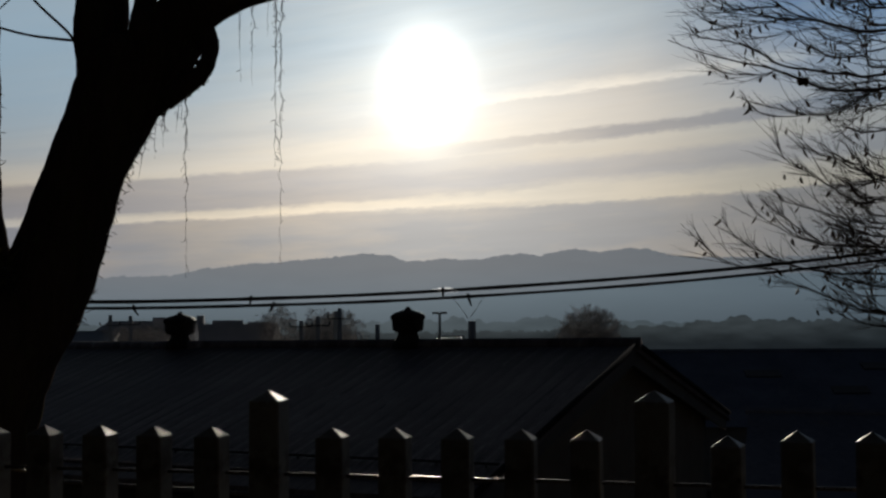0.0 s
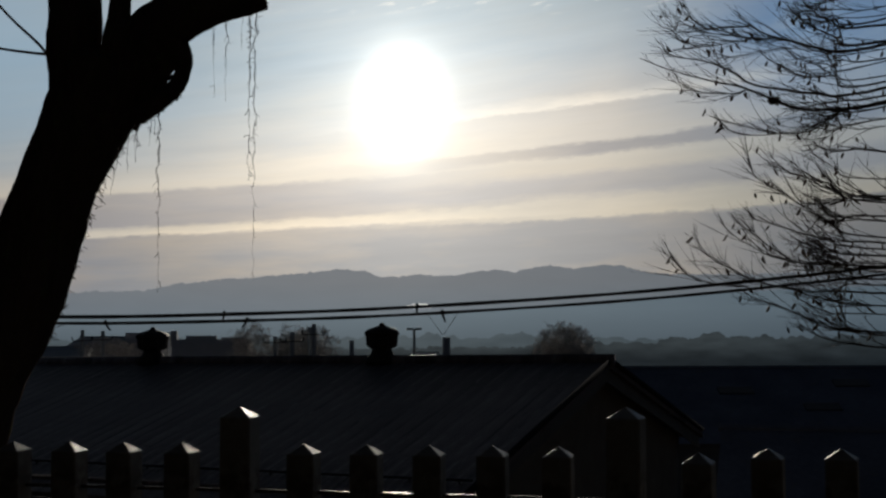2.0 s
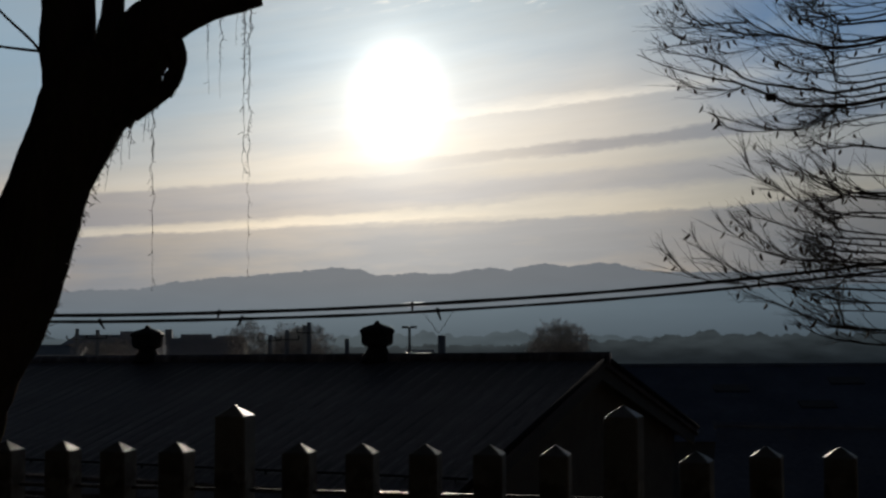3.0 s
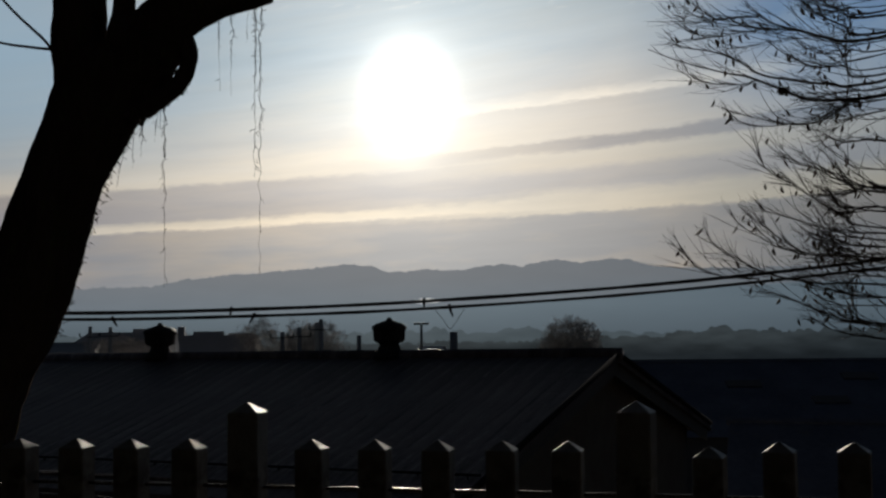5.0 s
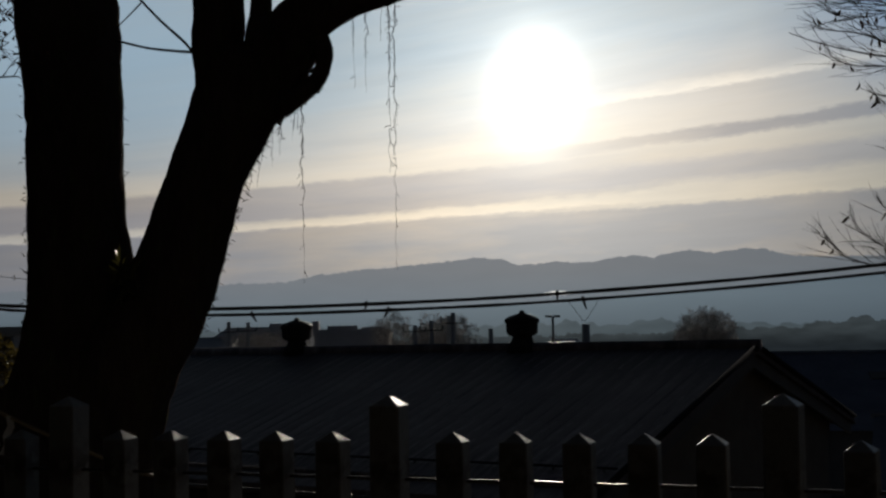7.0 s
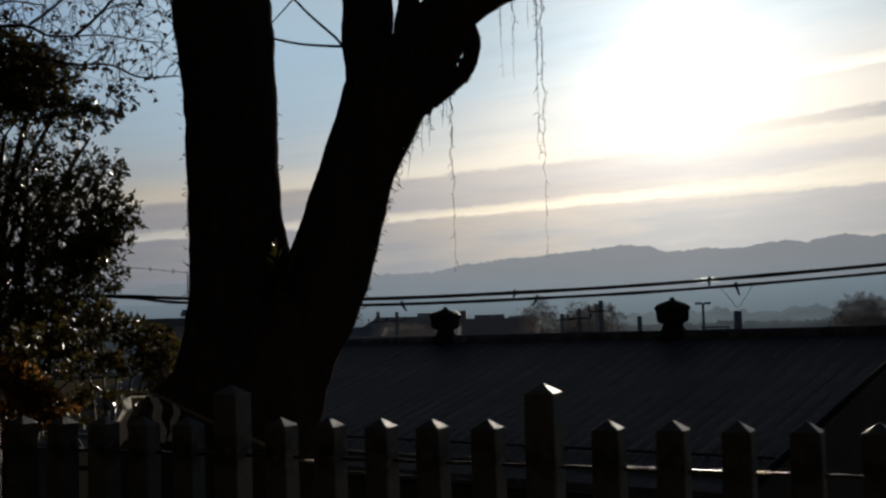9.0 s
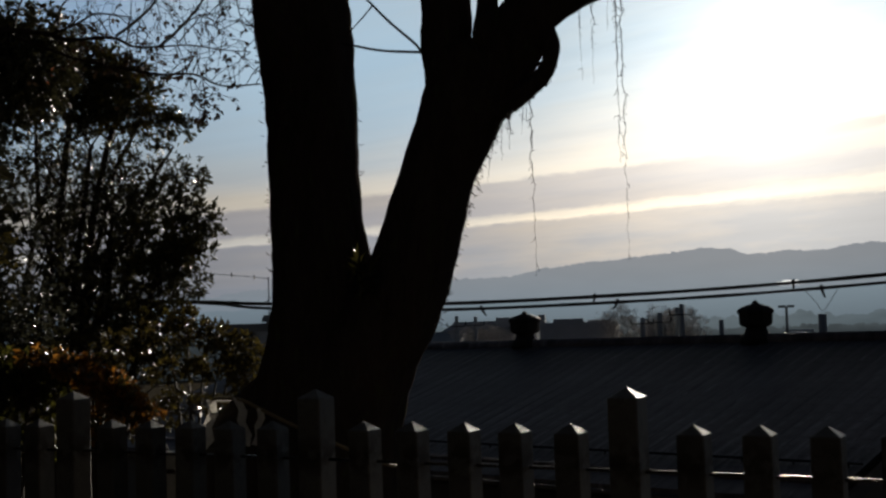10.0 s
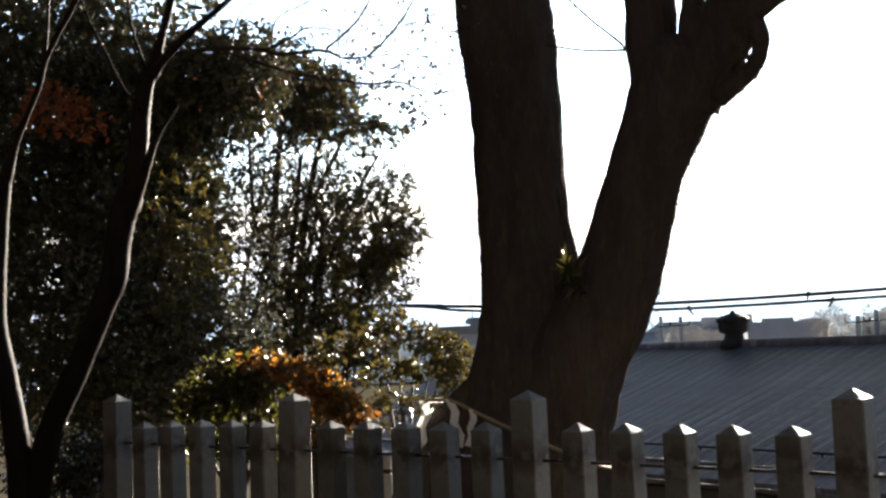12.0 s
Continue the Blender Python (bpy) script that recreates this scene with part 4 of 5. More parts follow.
for x, dx, ln, up in ((-2.97, -0.01, 0.07, True), (-2.47, -0.03, 0.09, False), (-4.7, 0.03, 0.09, False), (0.45, 0.02, 0.12, False), (0.14, 0.0, 0.08, True)):
    path = CABLES["upper" if up else "lower"]
    i = min(range(len(path)), key=lambda k: abs(path[k].x - x))
    s = Shape()
    s.tube([(0, 0, 0.045), (0, 0, 0), (dx, 0, -ln * 0.5), (dx * 2, 0, -ln), (dx * 2.6, 0, -ln * 1.2)], [0.026, 0.026, 0.018, 0.014, 0.006], 6)
    part("cable_tie", s, CABLE, CABLES["upper ob" if up else "lower ob"], "loose tie end hanging down", False, path[i])

for x0, x1, low, up in ((0.15, 0.62, 1.44, False), (4.7, 5.1, 1.86, False)):
    path = CABLES["lower"]
    zs = [min(path, key=lambda p: abs(p.x - x)).z for x in (x0, x1)]
    s = Shape()
    wire = smooth_path([(x0, 18.0 + 0.02 * x0, zs[0]), ((x0 * 2 + x1) / 3, 18.0 + 0.02 * x0, (zs[0] + low) / 2 - 0.05), ((x0 + x1) / 2, 18.0 + 0.02 * x0, low), ((x0 + 2 * x1) / 3 + 0.05, 18.0 + 0.02 * x1, (zs[1] + low) / 2), (x1, 18.0 + 0.02 * x1, zs[1])], 6)
    s.tube(wire, [0.004] * len(wire), 5)
    part("drop_wire", s, CABLE, CABLES["lower ob"], "thin loose loop of wire", True)

# ---- trees and shrubs ----


def leaf_cloud(shape, rng, blobs, size, base, ratio=0.45, hollow=0.35, droop=0.3, tuft=5):
    """Leaves in tufts, gathered in uneven ellipsoids: (centre, radii, tufts)."""
    for c, rad, n in blobs:
        for _ in range(n):
            d = rand_dir(rng)
            k = hollow + (1 - hollow) * rng.random() ** 0.6
            k *= 1 + 0.28 * noise.noise(Vector((d.x * 2 + c[0], d.y * 2 + c[1], d.z * 2 + c[2])))
            p = Vector((c[0] + d.x * rad[0] * k, c[1] + d.y * rad[1] * k, c[2] + d.z * rad[2] * k)) - base
            axis = (d + rand_dir(rng) * 0.8 + Vector((0, 0, 0.15))).normalized()
            for j in range(tuft):
                ld = (axis + rand_dir(rng) * 0.9 - Vector((0, 0, droop))).normalized()
                ln = size * rng.uniform(0.6, 1.25)
                shape.leaf(p + rand_dir(rng) * size * 0.4, ld, ld.cross(rand_dir(rng)).normalized(), ln, ln * ratio)


def branching(shape, rng, p, d, length, radius, depth, spread=0.55, ends=None, lift=0.12, n=5):
    """A limb that forks a few times; collects where its twigs end."""
    pts, q, dd = [p], p, d
    for _ in range(4):
        dd = (dd + rand_dir(rng) * 0.16 + Vector((0, 0, lift * 0.3))).normalized()
        q = q + dd * length / 4
        pts.append(q)
    shape.tube(pts, [radius, radius * 0.9, radius * 0.8, radius * 0.7, radius * 0.58], n)
    if depth == 0:
        if ends is not None:
            ends.append((q, dd))
        return
    for _ in range(rng.choice((2, 2, 3))):
        nd = (dd + rand_dir(rng) * spread + Vector((0, 0, lift))).normalized()
        branching(shape, rng, pts[rng.choice((3, 4, 4))], nd, length * rng.uniform(0.62, 0.85), radius * 0.58, depth - 1, spread, ends, lift, max(4, n - 1))


# dense evergreen behind the end of the fence
rng = random.Random(21)
base = Vector((-10.3, 11.5, -0.6))
ever = thing("evergreen_tree", base, "dense dark evergreen tree with glossy leaves", "tree")
s = Shape()
limb(s, [(0, 0, -0.3), (0.05, 0, 1.5), (-0.1, 0, 3.2), (0, 0, 5.4)], [0.24, 0.2, 0.16, 0.08], 12, 0.15, 2.0)
limb(s, [(0.0, 0, 1.2), (0.9, -0.3, 2.4), (1.7, -0.3, 4.0)], [0.13, 0.10, 0.05], 9, 0.15, 3.0)
limb(s, [(0.0, 0, 1.0), (-0.9, -0.3, 2.2), (-1.5, -0.3, 3.8)], [0.13, 0.10, 0.05], 9, 0.15, 4.0)
part("trunk", s, BARK, ever, "", True)
s = Shape()
# the two highest clusters sit out of view, added for shade
leaf_cloud(s, rng, [((-10.6, 11.4, 4.4), (1.5, 1.2, 1.5), 2110), ((-9.2, 11.2, 4.2), (1.3, 1.1, 0.95), 1870), ((-8.2, 11.3, 4.35), (0.95, 0.8, 0.6), 1000),
                    ((-10.3, 11.0, 2.7), (1.7, 1.2, 1.3), 2230), ((-8.9, 11.0, 2.6), (0.8, 1.0, 1.5), 1760), ((-11.6, 11.0, 3.2), (1.4, 1.2, 2.2), 1870),
                    ((-9.9, 10.8, 1.2), (1.9, 1.1, 1.0), 1870), ((-8.2, 10.9, 1.3), (0.9, 0.9, 0.8), 1000), ((-7.75, 11.2, 4.75), (0.4, 0.4, 0.3), 160), ((-10.4, 11.2, 5.6), (1.9, 1.0, 1.0), 1760), ((-12.3, 11.2, 5.2), (1.5, 1.0, 1.8), 1280), ((-9.8, 10.6, 7.2), (2.6, 2.0, 1.3), 880), ((-12.5, 9.5, 6.5), (2.0, 2.0, 2.0), 700), ((-8.6, 11.2, 4.6), (0.8, 0.8, 0.5), 530)], 0.085, base)
leaf_cloud(s, rng, [((-10.6, 11.6, 4.4), (1.4, 0.9, 1.4), 350), ((-9.2, 11.5, 4.1), (1.2, 0.8, 0.9), 270), ((-10.3, 11.4, 2.6), (1.7, 0.9, 1.3), 360), ((-9.0, 11.4, 2.7), (0.7, 0.7, 1.5), 250),
                    ((-11.6, 11.4, 3.3), (1.4, 0.9, 2.2), 450), ((-9.6, 11.3, 1.1), (2.0, 0.8, 1.0), 450), ((-10.4, 11.6, 5.5), (1.8, 0.8, 0.9), 310), ((-8.2, 11.5, 4.4), (0.7, 0.5, 0.45), 110)], 0.16, base, 0.55, 0.0)
# unseen overhanging leaves, added to keep sky light off the left posts
leaf_cloud(s, rng, [((-8.2, 8.2, 7.0), (2.4, 2.2, 0.9), 1600), ((-7.0, 4.4, 5.4), (2.6, 2.2, 0.7), 2600), ((-10.6, 4.8, 5.6), (2.4, 2.6, 0.8), 2200)], 0.14, base, 0.55, 0.1)
part("crown", s, LEAF, ever, "dark glossy green leaves, with an unseen overhang added for shade")
s = Shape()
leaf_cloud(s, rng, [((-9.3, 9.9, 4.05), (0.42, 0.3, 0.26), 110), ((-8.9, 9.9, 3.85), (0.3, 0.3, 0.2), 40)], 0.08, base)
leaf_cloud(s, rng, [((-8.6, 10.2, 3.0), (0.8, 0.5, 1.0), 9), ((-7.4, 10.3, 4.1), (0.5, 0.4, 0.3), 5), ((-8.2, 10.0, 2.7), (0.3, 0.3, 0.3), 4)], 0.055, base, tuft=2)
part("turning_leaves", s, RUST_LEAF, ever, "a few rust-red leaves")
s = Shape()
leaf_cloud(s, rng, [((-8.25, 10.3, 3.0), (0.6, 0.5, 0.9), 150), ((-7.9, 10.3, 2.2), (0.6, 0.4, 0.6), 170)], 0.08, base)
part("olive_leaves", s, OLIVE_DARK, ever, "olive-brown leaves in the sun")

s = Shape()
leaf_cloud(s, rng, [((-9.4, 10.0, 1.7), (0.9, 0.5, 0.9), 300), ((-8.2, 10.1, 1.5), (0.6, 0.4, 0.7), 330), ((-8.8, 9.9, 2.7), (0.9, 0.4, 0.9), 260), ((-10.4, 10.0, 2.4), (0.9, 0.4, 1.4), 260), ((-9.4, 10.0, 4.3), (1.2, 0.4, 0.8), 200), ((-10.6, 10.0, 4.6), (1.0, 0.4, 1.2), 200),
                    ((-7.15, 10.3, 1.75), (0.42, 0.25, 0.34), 170), ((-7.6, 10.3, 2.1), (0.4, 0.25, 0.4), 90), ((-7.0, 10.3, 2.25), (0.3, 0.25, 0.35), 60), ((-8.6, 9.6, 2.0), (0.7, 0.3, 0.6), 140)], 0.05, base, 0.6, 0.4, 0.3, 3)
part("sunlit_leaves", s, GLOSSY, ever, "shiny leaves glinting in the low sun")

# thinner tree with open crown
base = Vector((-7.05, 11.0, -0.4))
rng = random.Random(33)
open_tree = thing("open_evergreen", base, "many-stemmed evergreen with an open leafy crown", "tree")
s, ends = Shape(), []
for i in range(13):
    x = -0.8 + 0.14 * i + rng.uniform(-0.08, 0.08)
    top = x * 0.9 + rng.uniform(-0.1, 0.2)
    h = rng.uniform(2.6, 4.1) - 0.5 * abs(x - 0.1)
    path = limb(s, [(x * 0.3, rng.uniform(-0.2, 0.2), -0.2), (x * 0.6, 0, 0.9), (x * 0.9, 0, 2.0), (top + 0.25, rng.uniform(-0.3, 0.3), h + 0.3)], [0.05, 0.045, 0.037, 0.017], 6, 0.1, i)
    for q in path[10::2]:
        for _ in range(2):
            d = Vector((rng.uniform(-0.7, 1.0), rng.uniform(-0.7, 0.7), rng.uniform(0.2, 0.9))).normalized()
            branching(s, rng, q, d, rng.uniform(0.25, 0.5), 0.011, 1, 0.6, ends, 0.1, 4)
for pts, r0 in (([(0.0, 0, -0.2), (0.05, 0, 1.4), (0.09, 0, 2.59), (0.31, 0, 3.65), (0.55, 0, 4.3)], 0.06), ([(-0.1, 0, 0.2), (-0.2, 0, 1.6), (-0.215, 0, 2.97), (-0.1, 0, 4.0), (0.0, 0, 4.6)], 0.055),
                ([(0.06, 0, 2.2), (0.5, 0, 2.75), (0.85, 0, 3.4), (1.1, 0, 3.75)], 0.032), ([(-0.2, 0, 2.4), (-0.45, 0, 3.1), (-0.5, 0, 4.2)], 0.04), ([(0.2, 0, 3.2), (0.65, 0, 3.9), (0.9, 0, 4.35)], 0.026)):
    limb(s, pts, [r0, r0 * 0.9, r0 * 0.7, r0 * 0.35], 7, 0.1, r0 * 50)
part("trunk", s, TWIG, open_tree)
s = Shape()
for q, d in ends:
    for _ in range(6):
        ld = (d + rand_dir(rng) * 1.0 - Vector((0, 0, 0.3))).normalized()
        ln = 0.075 * rng.uniform(0.6, 1.25)
        s.leaf(q + rand_dir(rng) * 0.09, ld, ld.cross(rand_dir(rng)).normalized(), ln, ln * 0.5)
leaf_cloud(s, rng, [((-6.0, 10.9, 2.55), (0.48, 0.5, 0.52), 330), ((-6.4, 10.9, 1.95), (0.75, 0.5, 0.45), 300), ((-5.85, 10.9, 2.1), (0.3, 0.4, 0.3), 90),
                    ((-6.55, 10.9, 3.85), (0.45, 0.4, 0.28), 150), ((-6.1, 10.9, 3.55), (0.32, 0.3, 0.22), 70), ((-7.1, 10.9, 3.9), (0.6, 0.5, 0.5), 160), ((-6.9, 10.9, 3.0), (0.6, 0.5, 0.5), 60),
                    ((-7.6, 10.9, 2.4), (0.5, 0.5, 1.3), 330), ((-6.9, 10.9, 1.35), (0.9, 0.5, 0.55), 560), ((-7.0, 11.1, 4.1), (0.7, 0.5, 0.35), 420), ((-6.2, 10.9, 1.5), (0.5, 0.5, 0.3), 200), ((-6.7, 10.9, 2.7), (0.5, 0.4, 0.5), 50), ((-7.1, 11.0, 2.35), (0.55, 0.4, 0.4), 110), ((-6.7, 11.0, 1.95), (0.5, 0.4, 0.35), 160)], 0.075, base)
leaf_cloud(s, rng, [((-7.25, 11.1, 3.3), (0.6, 0.4, 0.45), 230), ((-7.0, 11.1, 2.75), (0.65, 0.4, 0.4), 230), ((-6.45, 11.1, 3.2), (0.4, 0.4, 0.4), 150), ((-6.4, 11.1, 2.7), (0.4, 0.4, 0.4), 170),
                    ((-6.3, 11.1, 3.75), (0.35, 0.3, 0.25), 130), ((-7.6, 11.1, 3.0), (0.4, 0.4, 0.8), 190), ((-6.75, 11.1, 4.15), (0.35, 0.3, 0.2), 130)], 0.056, base, 0.36, 0.05)
leaf_cloud(s, rng, [((-8.15, 11.0, 2.9), (0.3, 0.4, 0.9), 300), ((-7.26, 11.0, 4.42), (0.62, 0.4, 0.26), 320), ((-6.5, 11.0, 4.05), (0.40, 0.4, 0.26), 190), ((-7.5, 11.0, 3.95), (0.42, 0.4, 0.4), 260), ((-6.9, 11.0, 3.75), (0.3, 0.3, 0.25), 160),
                    ((-5.85, 11.0, 3.05), (0.26, 0.3, 0.2), 70), ((-5.75, 11.0, 2.45), (0.3, 0.3, 0.35), 170), ((-6.1, 11.0, 2.2), (0.4, 0.3, 0.3), 170), ((-5.95, 11.0, 3.55), (0.3, 0.2, 0.14), 60)], 0.065, base, 0.5, 0.1)
part("crown", s, LEAF, open_tree, "small dark green leaves")
s = Shape()
leaf_cloud(s, rng, [((-6.75, 10.7, 4.1), (0.5, 0.3, 0.3), 130), ((-6.3, 10.7, 3.75), (0.3, 0.3, 0.3), 80), ((-7.3, 10.7, 4.4), (0.5, 0.3, 0.2), 90), ((-5.75, 10.7, 2.3), (0.2, 0.2, 0.14), 60), ((-6.0, 10.6, 2.3), (0.3, 0.3, 0.3), 40), ((-6.2, 10.5, 1.5), (0.5, 0.3, 0.3), 70)], 0.07, base)
part("turning_leaves", s, OLIVE_DARK, open_tree, "brownish leaves among the green")
# it stands well behind the others, down the slope
FURTHER = 1.36
open_tree.location = (base.x * FURTHER, base.y * FURTHER, 1.6 + (base.z - 1.6) * FURTHER)
open_tree.scale = (FURTHER, FURTHER, FURTHER)


def shrub(name, base, blobs, mat, size, label, seed, second=None, stems=5):
    rng = random.Random(seed)
    base = Vector(base)
    ob = thing(name, base, label, "shrub")
    s = Shape()
    for c, rad, n in blobs:
        for _ in range(stems):
            t = Vector(c) - base + Vector((rng.uniform(-1, 1) * rad[0] * 0.7, rng.uniform(-1, 1) * rad[1] * 0.5, rng.uniform(-0.3, 0.8) * rad[2]))
            limb(s, [(rng.uniform(-0.1, 0.1), rng.uniform(-0.1, 0.1), -0.05), t * 0.5 + Vector((0, 0, 0.1)), t], [0.022, 0.014, 0.005], 5, 0.1, seed, 5)
    part("branchwork", s, TWIG, ob)
    s = Shape()
    leaf_cloud(s, rng, blobs, size, base, 0.5, 0.15)
    part("foliage", s, mat, ob)
    if second:
        s = Shape()
        leaf_cloud(s, rng, [(c, rad, max(n // 3, 5)) for c, rad, n in blobs], size, base, 0.5, 0.3)
        part("turning_leaves", s, second, ob)
    return ob


shrub("green_shrub", (-6.6, 9.2, 0), [((-6.95, 9.2, 1.02), (0.26, 0.3, 0.2), 130), ((-6.62, 9.2, 1.16), (0.3, 0.3, 0.22), 190), ((-6.3, 9.15, 1.10), (0.3, 0.3, 0.18), 150), ((-6.55, 9.25, 0.75), (0.55, 0.35, 0.35), 260), ((-7.15, 9.3, 0.7), (0.2, 0.3, 0.3), 60)], LIME, 0.075,
      "rounded yellow-green shrub behind the fence", 41, OLIVE)
shrub("glossy_shrub", (-6.85, 7.3, 0), [((-6.9, 7.3, 0.42), (0.3, 0.3, 0.42), 260), ((-6.66, 7.35, 0.62), (0.2, 0.25, 0.3), 170), ((-7.5, 7.6, 0.6), (0.6, 0.4, 0.5), 160)], GLOSSY, 0.06, "dark glossy evergreen shrub by the end post", 45)
shrub("orange_shrub", (-5.75, 9.1, 0), [((-6.2, 9.1, 1.30), (0.22, 0.25, 0.09), 60), ((-5.9, 9.1, 1.21), (0.2, 0.25, 0.10), 80), ((-5.66, 9.1, 1.10), (0.19, 0.25, 0.11), 100), ((-5.46, 9.1, 0.97), (0.17, 0.25, 0.12), 90),
                                       ((-5.32, 9.1, 0.83), (0.14, 0.25, 0.10), 45), ((-5.62, 9.1, 0.75), (0.2, 0.25, 0.16), 40)], ORANGE, 0.07, "shrub with glowing orange autumn leaves", 42, OLIVE)
shrub("olive_shrub", (-5.4, 10.2, -0.3), [((-6.1, 10.2, 1.38), (0.3, 0.3, 0.13), 50), ((-5.75, 10.2, 1.47), (0.25, 0.3, 0.12), 55), ((-5.45, 10.2, 1.60), (0.16, 0.2, 0.11), 35), ((-5.2, 10.2, 1.45), (0.24, 0.3, 0.13), 75),
                                          ((-4.92, 10.2, 1.30), (0.2, 0.3, 0.16), 75), ((-4.8, 10.2, 1.06), (0.2, 0.3, 0.14), 60), ((-5.2, 10.2, 1.16), (0.25, 0.3, 0.10), 45), ((-5.6, 10.2, 1.15), (0.3, 0.3, 0.09), 40),
                                          ((-5.5, 10.2, 0.85), (0.35, 0.3, 0.14), 45), ((-4.95, 10.2, 0.78), (0.25, 0.3, 0.12), 40), ((-5.8, 10.2, 0.65), (0.3, 0.3, 0.2), 40)],
      OLIVE, 0.07, "loose olive-brown shrub beside the great tree", 43, OLIVE_DARK, 1)
marker = thing("stone_marker", (-4.98, 9.0, 0.0), "small pale stone marker standing behind the fence", "marker stone")
part("base", Shape().add([(-0.11, -0.09, -0.05), (0.11, -0.09, -0.05), (0.11, 0.09, -0.05), (-0.11, 0.09, -0.05), (-0.09, -0.07, 0.355), (0.09, -0.07, 0.355), (0.09, 0.07, 0.355), (-0.09, 0.07, 0.355)],
                         [(0, 1, 5, 4), (1, 2, 6, 5), (2, 3, 7, 6), (3, 0, 4, 7), (4, 5, 6, 7), (3, 2, 1, 0)]), CONCRETE, marker)
part("neck", Shape().box((0, 0, 0.375), (0.13, 0.10, 0.05)), BARK, marker, "narrow dark joint between the pale blocks")
part("top", Shape().add([(-0.085, -0.07, 0.395), (0.085, -0.07, 0.395), (0.085, 0.07, 0.395), (-0.085, 0.07, 0.395), (-0.07, -0.055, 0.53), (0.07, -0.055, 0.53), (0.07, 0.055, 0.53), (-0.07, 0.055, 0.53)],
                        [(0, 1, 5, 4), (1, 2, 6, 5), (2, 3, 7, 6), (3, 0, 4, 7), (4, 5, 6, 7), (3, 2, 1, 0)]), CONCRETE, marker)

# slender pale trunks at the end of the fence
rng = random.Random(55)
base = Vector((-6.3, 6.6, 0))
slim = thing("slender_tree", base, "slender pale-barked tree leaning, with bare branches", "tree")
s = Shape()
limb(s, rel([(-6.60, 6.6, -0.2), (-6.56, 6.6, 0.3), (-6.47, 6.6, 0.62), (-6.31, 6.6, 1.02), (-6.10, 6.6, 1.36), (-5.86, 6.6, 1.78), (-5.745, 6.6, 2.0), (-5.71, 6.6, 2.2), (-5.66, 6.6, 2.42), (-5.58, 6.6, 2.62)], base),
     [0.13, 0.11, 0.098, 0.09, 0.086, 0.088, 0.09, 0.09, 0.095, 0.07], 18, 0.08, 2.0, 8)
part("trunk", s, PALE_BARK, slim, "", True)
for pts, radii in (([(-5.63, 6.63, 2.45), (-5.57, 6.64, 2.74), (-5.53, 6.64, 2.92), (-5.505, 6.64, 3.11), (-5.455, 6.64, 3.306), (-5.385, 6.64, 3.433), (-5.305, 6.64, 3.643), (-5.225, 6.64, 3.85), (-5.1, 6.62, 4.3), (-5.0, 6.6, 5.2)],
                    [0.08, 0.072, 0.066, 0.062, 0.056, 0.044, 0.03, 0.026, 0.022, 0.018]),
                   ([(-5.64, 6.6, 2.42), (-5.555, 6.59, 2.55), (-5.445, 6.58, 2.69), (-5.36, 6.57, 2.85), (-5.29, 6.57, 2.95), (-5.20, 6.57, 3.04), (-5.13, 6.57, 3.12)], [0.085, 0.065, 0.036, 0.024, 0.015, 0.008, 0.004]),
                   ([(-5.38, 6.62, 3.36), (-5.29, 6.6, 3.43), (-5.05, 6.6, 3.6), (-4.735, 6.6, 3.77), (-4.3, 6.6, 4.05)], [0.045, 0.032, 0.025, 0.022, 0.018]),
                   ([(-5.45, 6.58, 3.13), (-5.584, 6.56, 3.29), (-5.728, 6.56, 3.55), (-5.876, 6.56, 3.82), (-6.05, 6.56, 4.2)], [0.014, 0.010, 0.009, 0.008, 0.007]),
                   ([(-5.40, 6.6, 3.38), (-5.45, 6.58, 3.52), (-5.51, 6.58, 3.70), (-5.54, 6.58, 3.9), (-5.55, 6.58, 4.3)], [0.015, 0.011, 0.010, 0.009, 0.007])):
    s = Shape()
    limb(s, rel(pts, base), radii, 12, 0.1, 1.0, 8)
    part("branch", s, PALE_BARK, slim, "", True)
base = Vector((-6.6, 6.5, 0))
slim2 = thing("slender_tree", base, "thin pale trunk twisting upward beside the leaning tree", "tree")
s = Shape()
limb(s, rel([(-6.55, 6.5, -0.2), (-6.54, 6.5, 0.4), (-6.57, 6.5, 0.9), (-6.65, 6.5, 1.3), (-6.735, 6.5, 1.65), (-6.745, 6.5, 1.85), (-6.71, 6.5, 2.25), (-6.66, 6.5, 2.65), (-6.60, 6.5, 2.8), (-6.515, 6.5, 2.994), (-6.40, 6.5, 3.189), (-6.285, 6.5, 3.378), (-6.22, 6.5, 3.552), (-6.09, 6.5, 3.74), (-5.94, 6.5, 3.92), (-5.7, 6.5, 4.3)], base),
     [0.10, 0.09, 0.085, 0.08, 0.078, 0.075, 0.07, 0.062, 0.045, 0.024, 0.021, 0.02, 0.018, 0.018, 0.017, 0.014], 14, 0.1, 6.0, 8)
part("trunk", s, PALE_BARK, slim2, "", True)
for pts, radii in (([(-6.24, 6.5, 3.5), (-6.20, 6.5, 3.72), (-6.18, 6.5, 3.98), (-6.18, 6.5, 4.4)], [0.013, 0.010, 0.009, 0.007]), ([(-6.64, 6.5, 2.72), (-6.75, 6.5, 2.84), (-6.95, 6.5, 2.92)], [0.02, 0.012, 0.008]),
                   ([(-6.05, 6.5, 3.8), (-5.93, 6.5, 3.99), (-5.90, 6.5, 4.3)], [0.012, 0.010, 0.008])):
    s = Shape()
    limb(s, rel(pts, base), radii, 8, 0.1, 1.0, 8)
    part("branch", s, PALE_BARK, slim2, "", True)

# bare spray with the last leaves, above the evergreens
rng = random.Random(61)
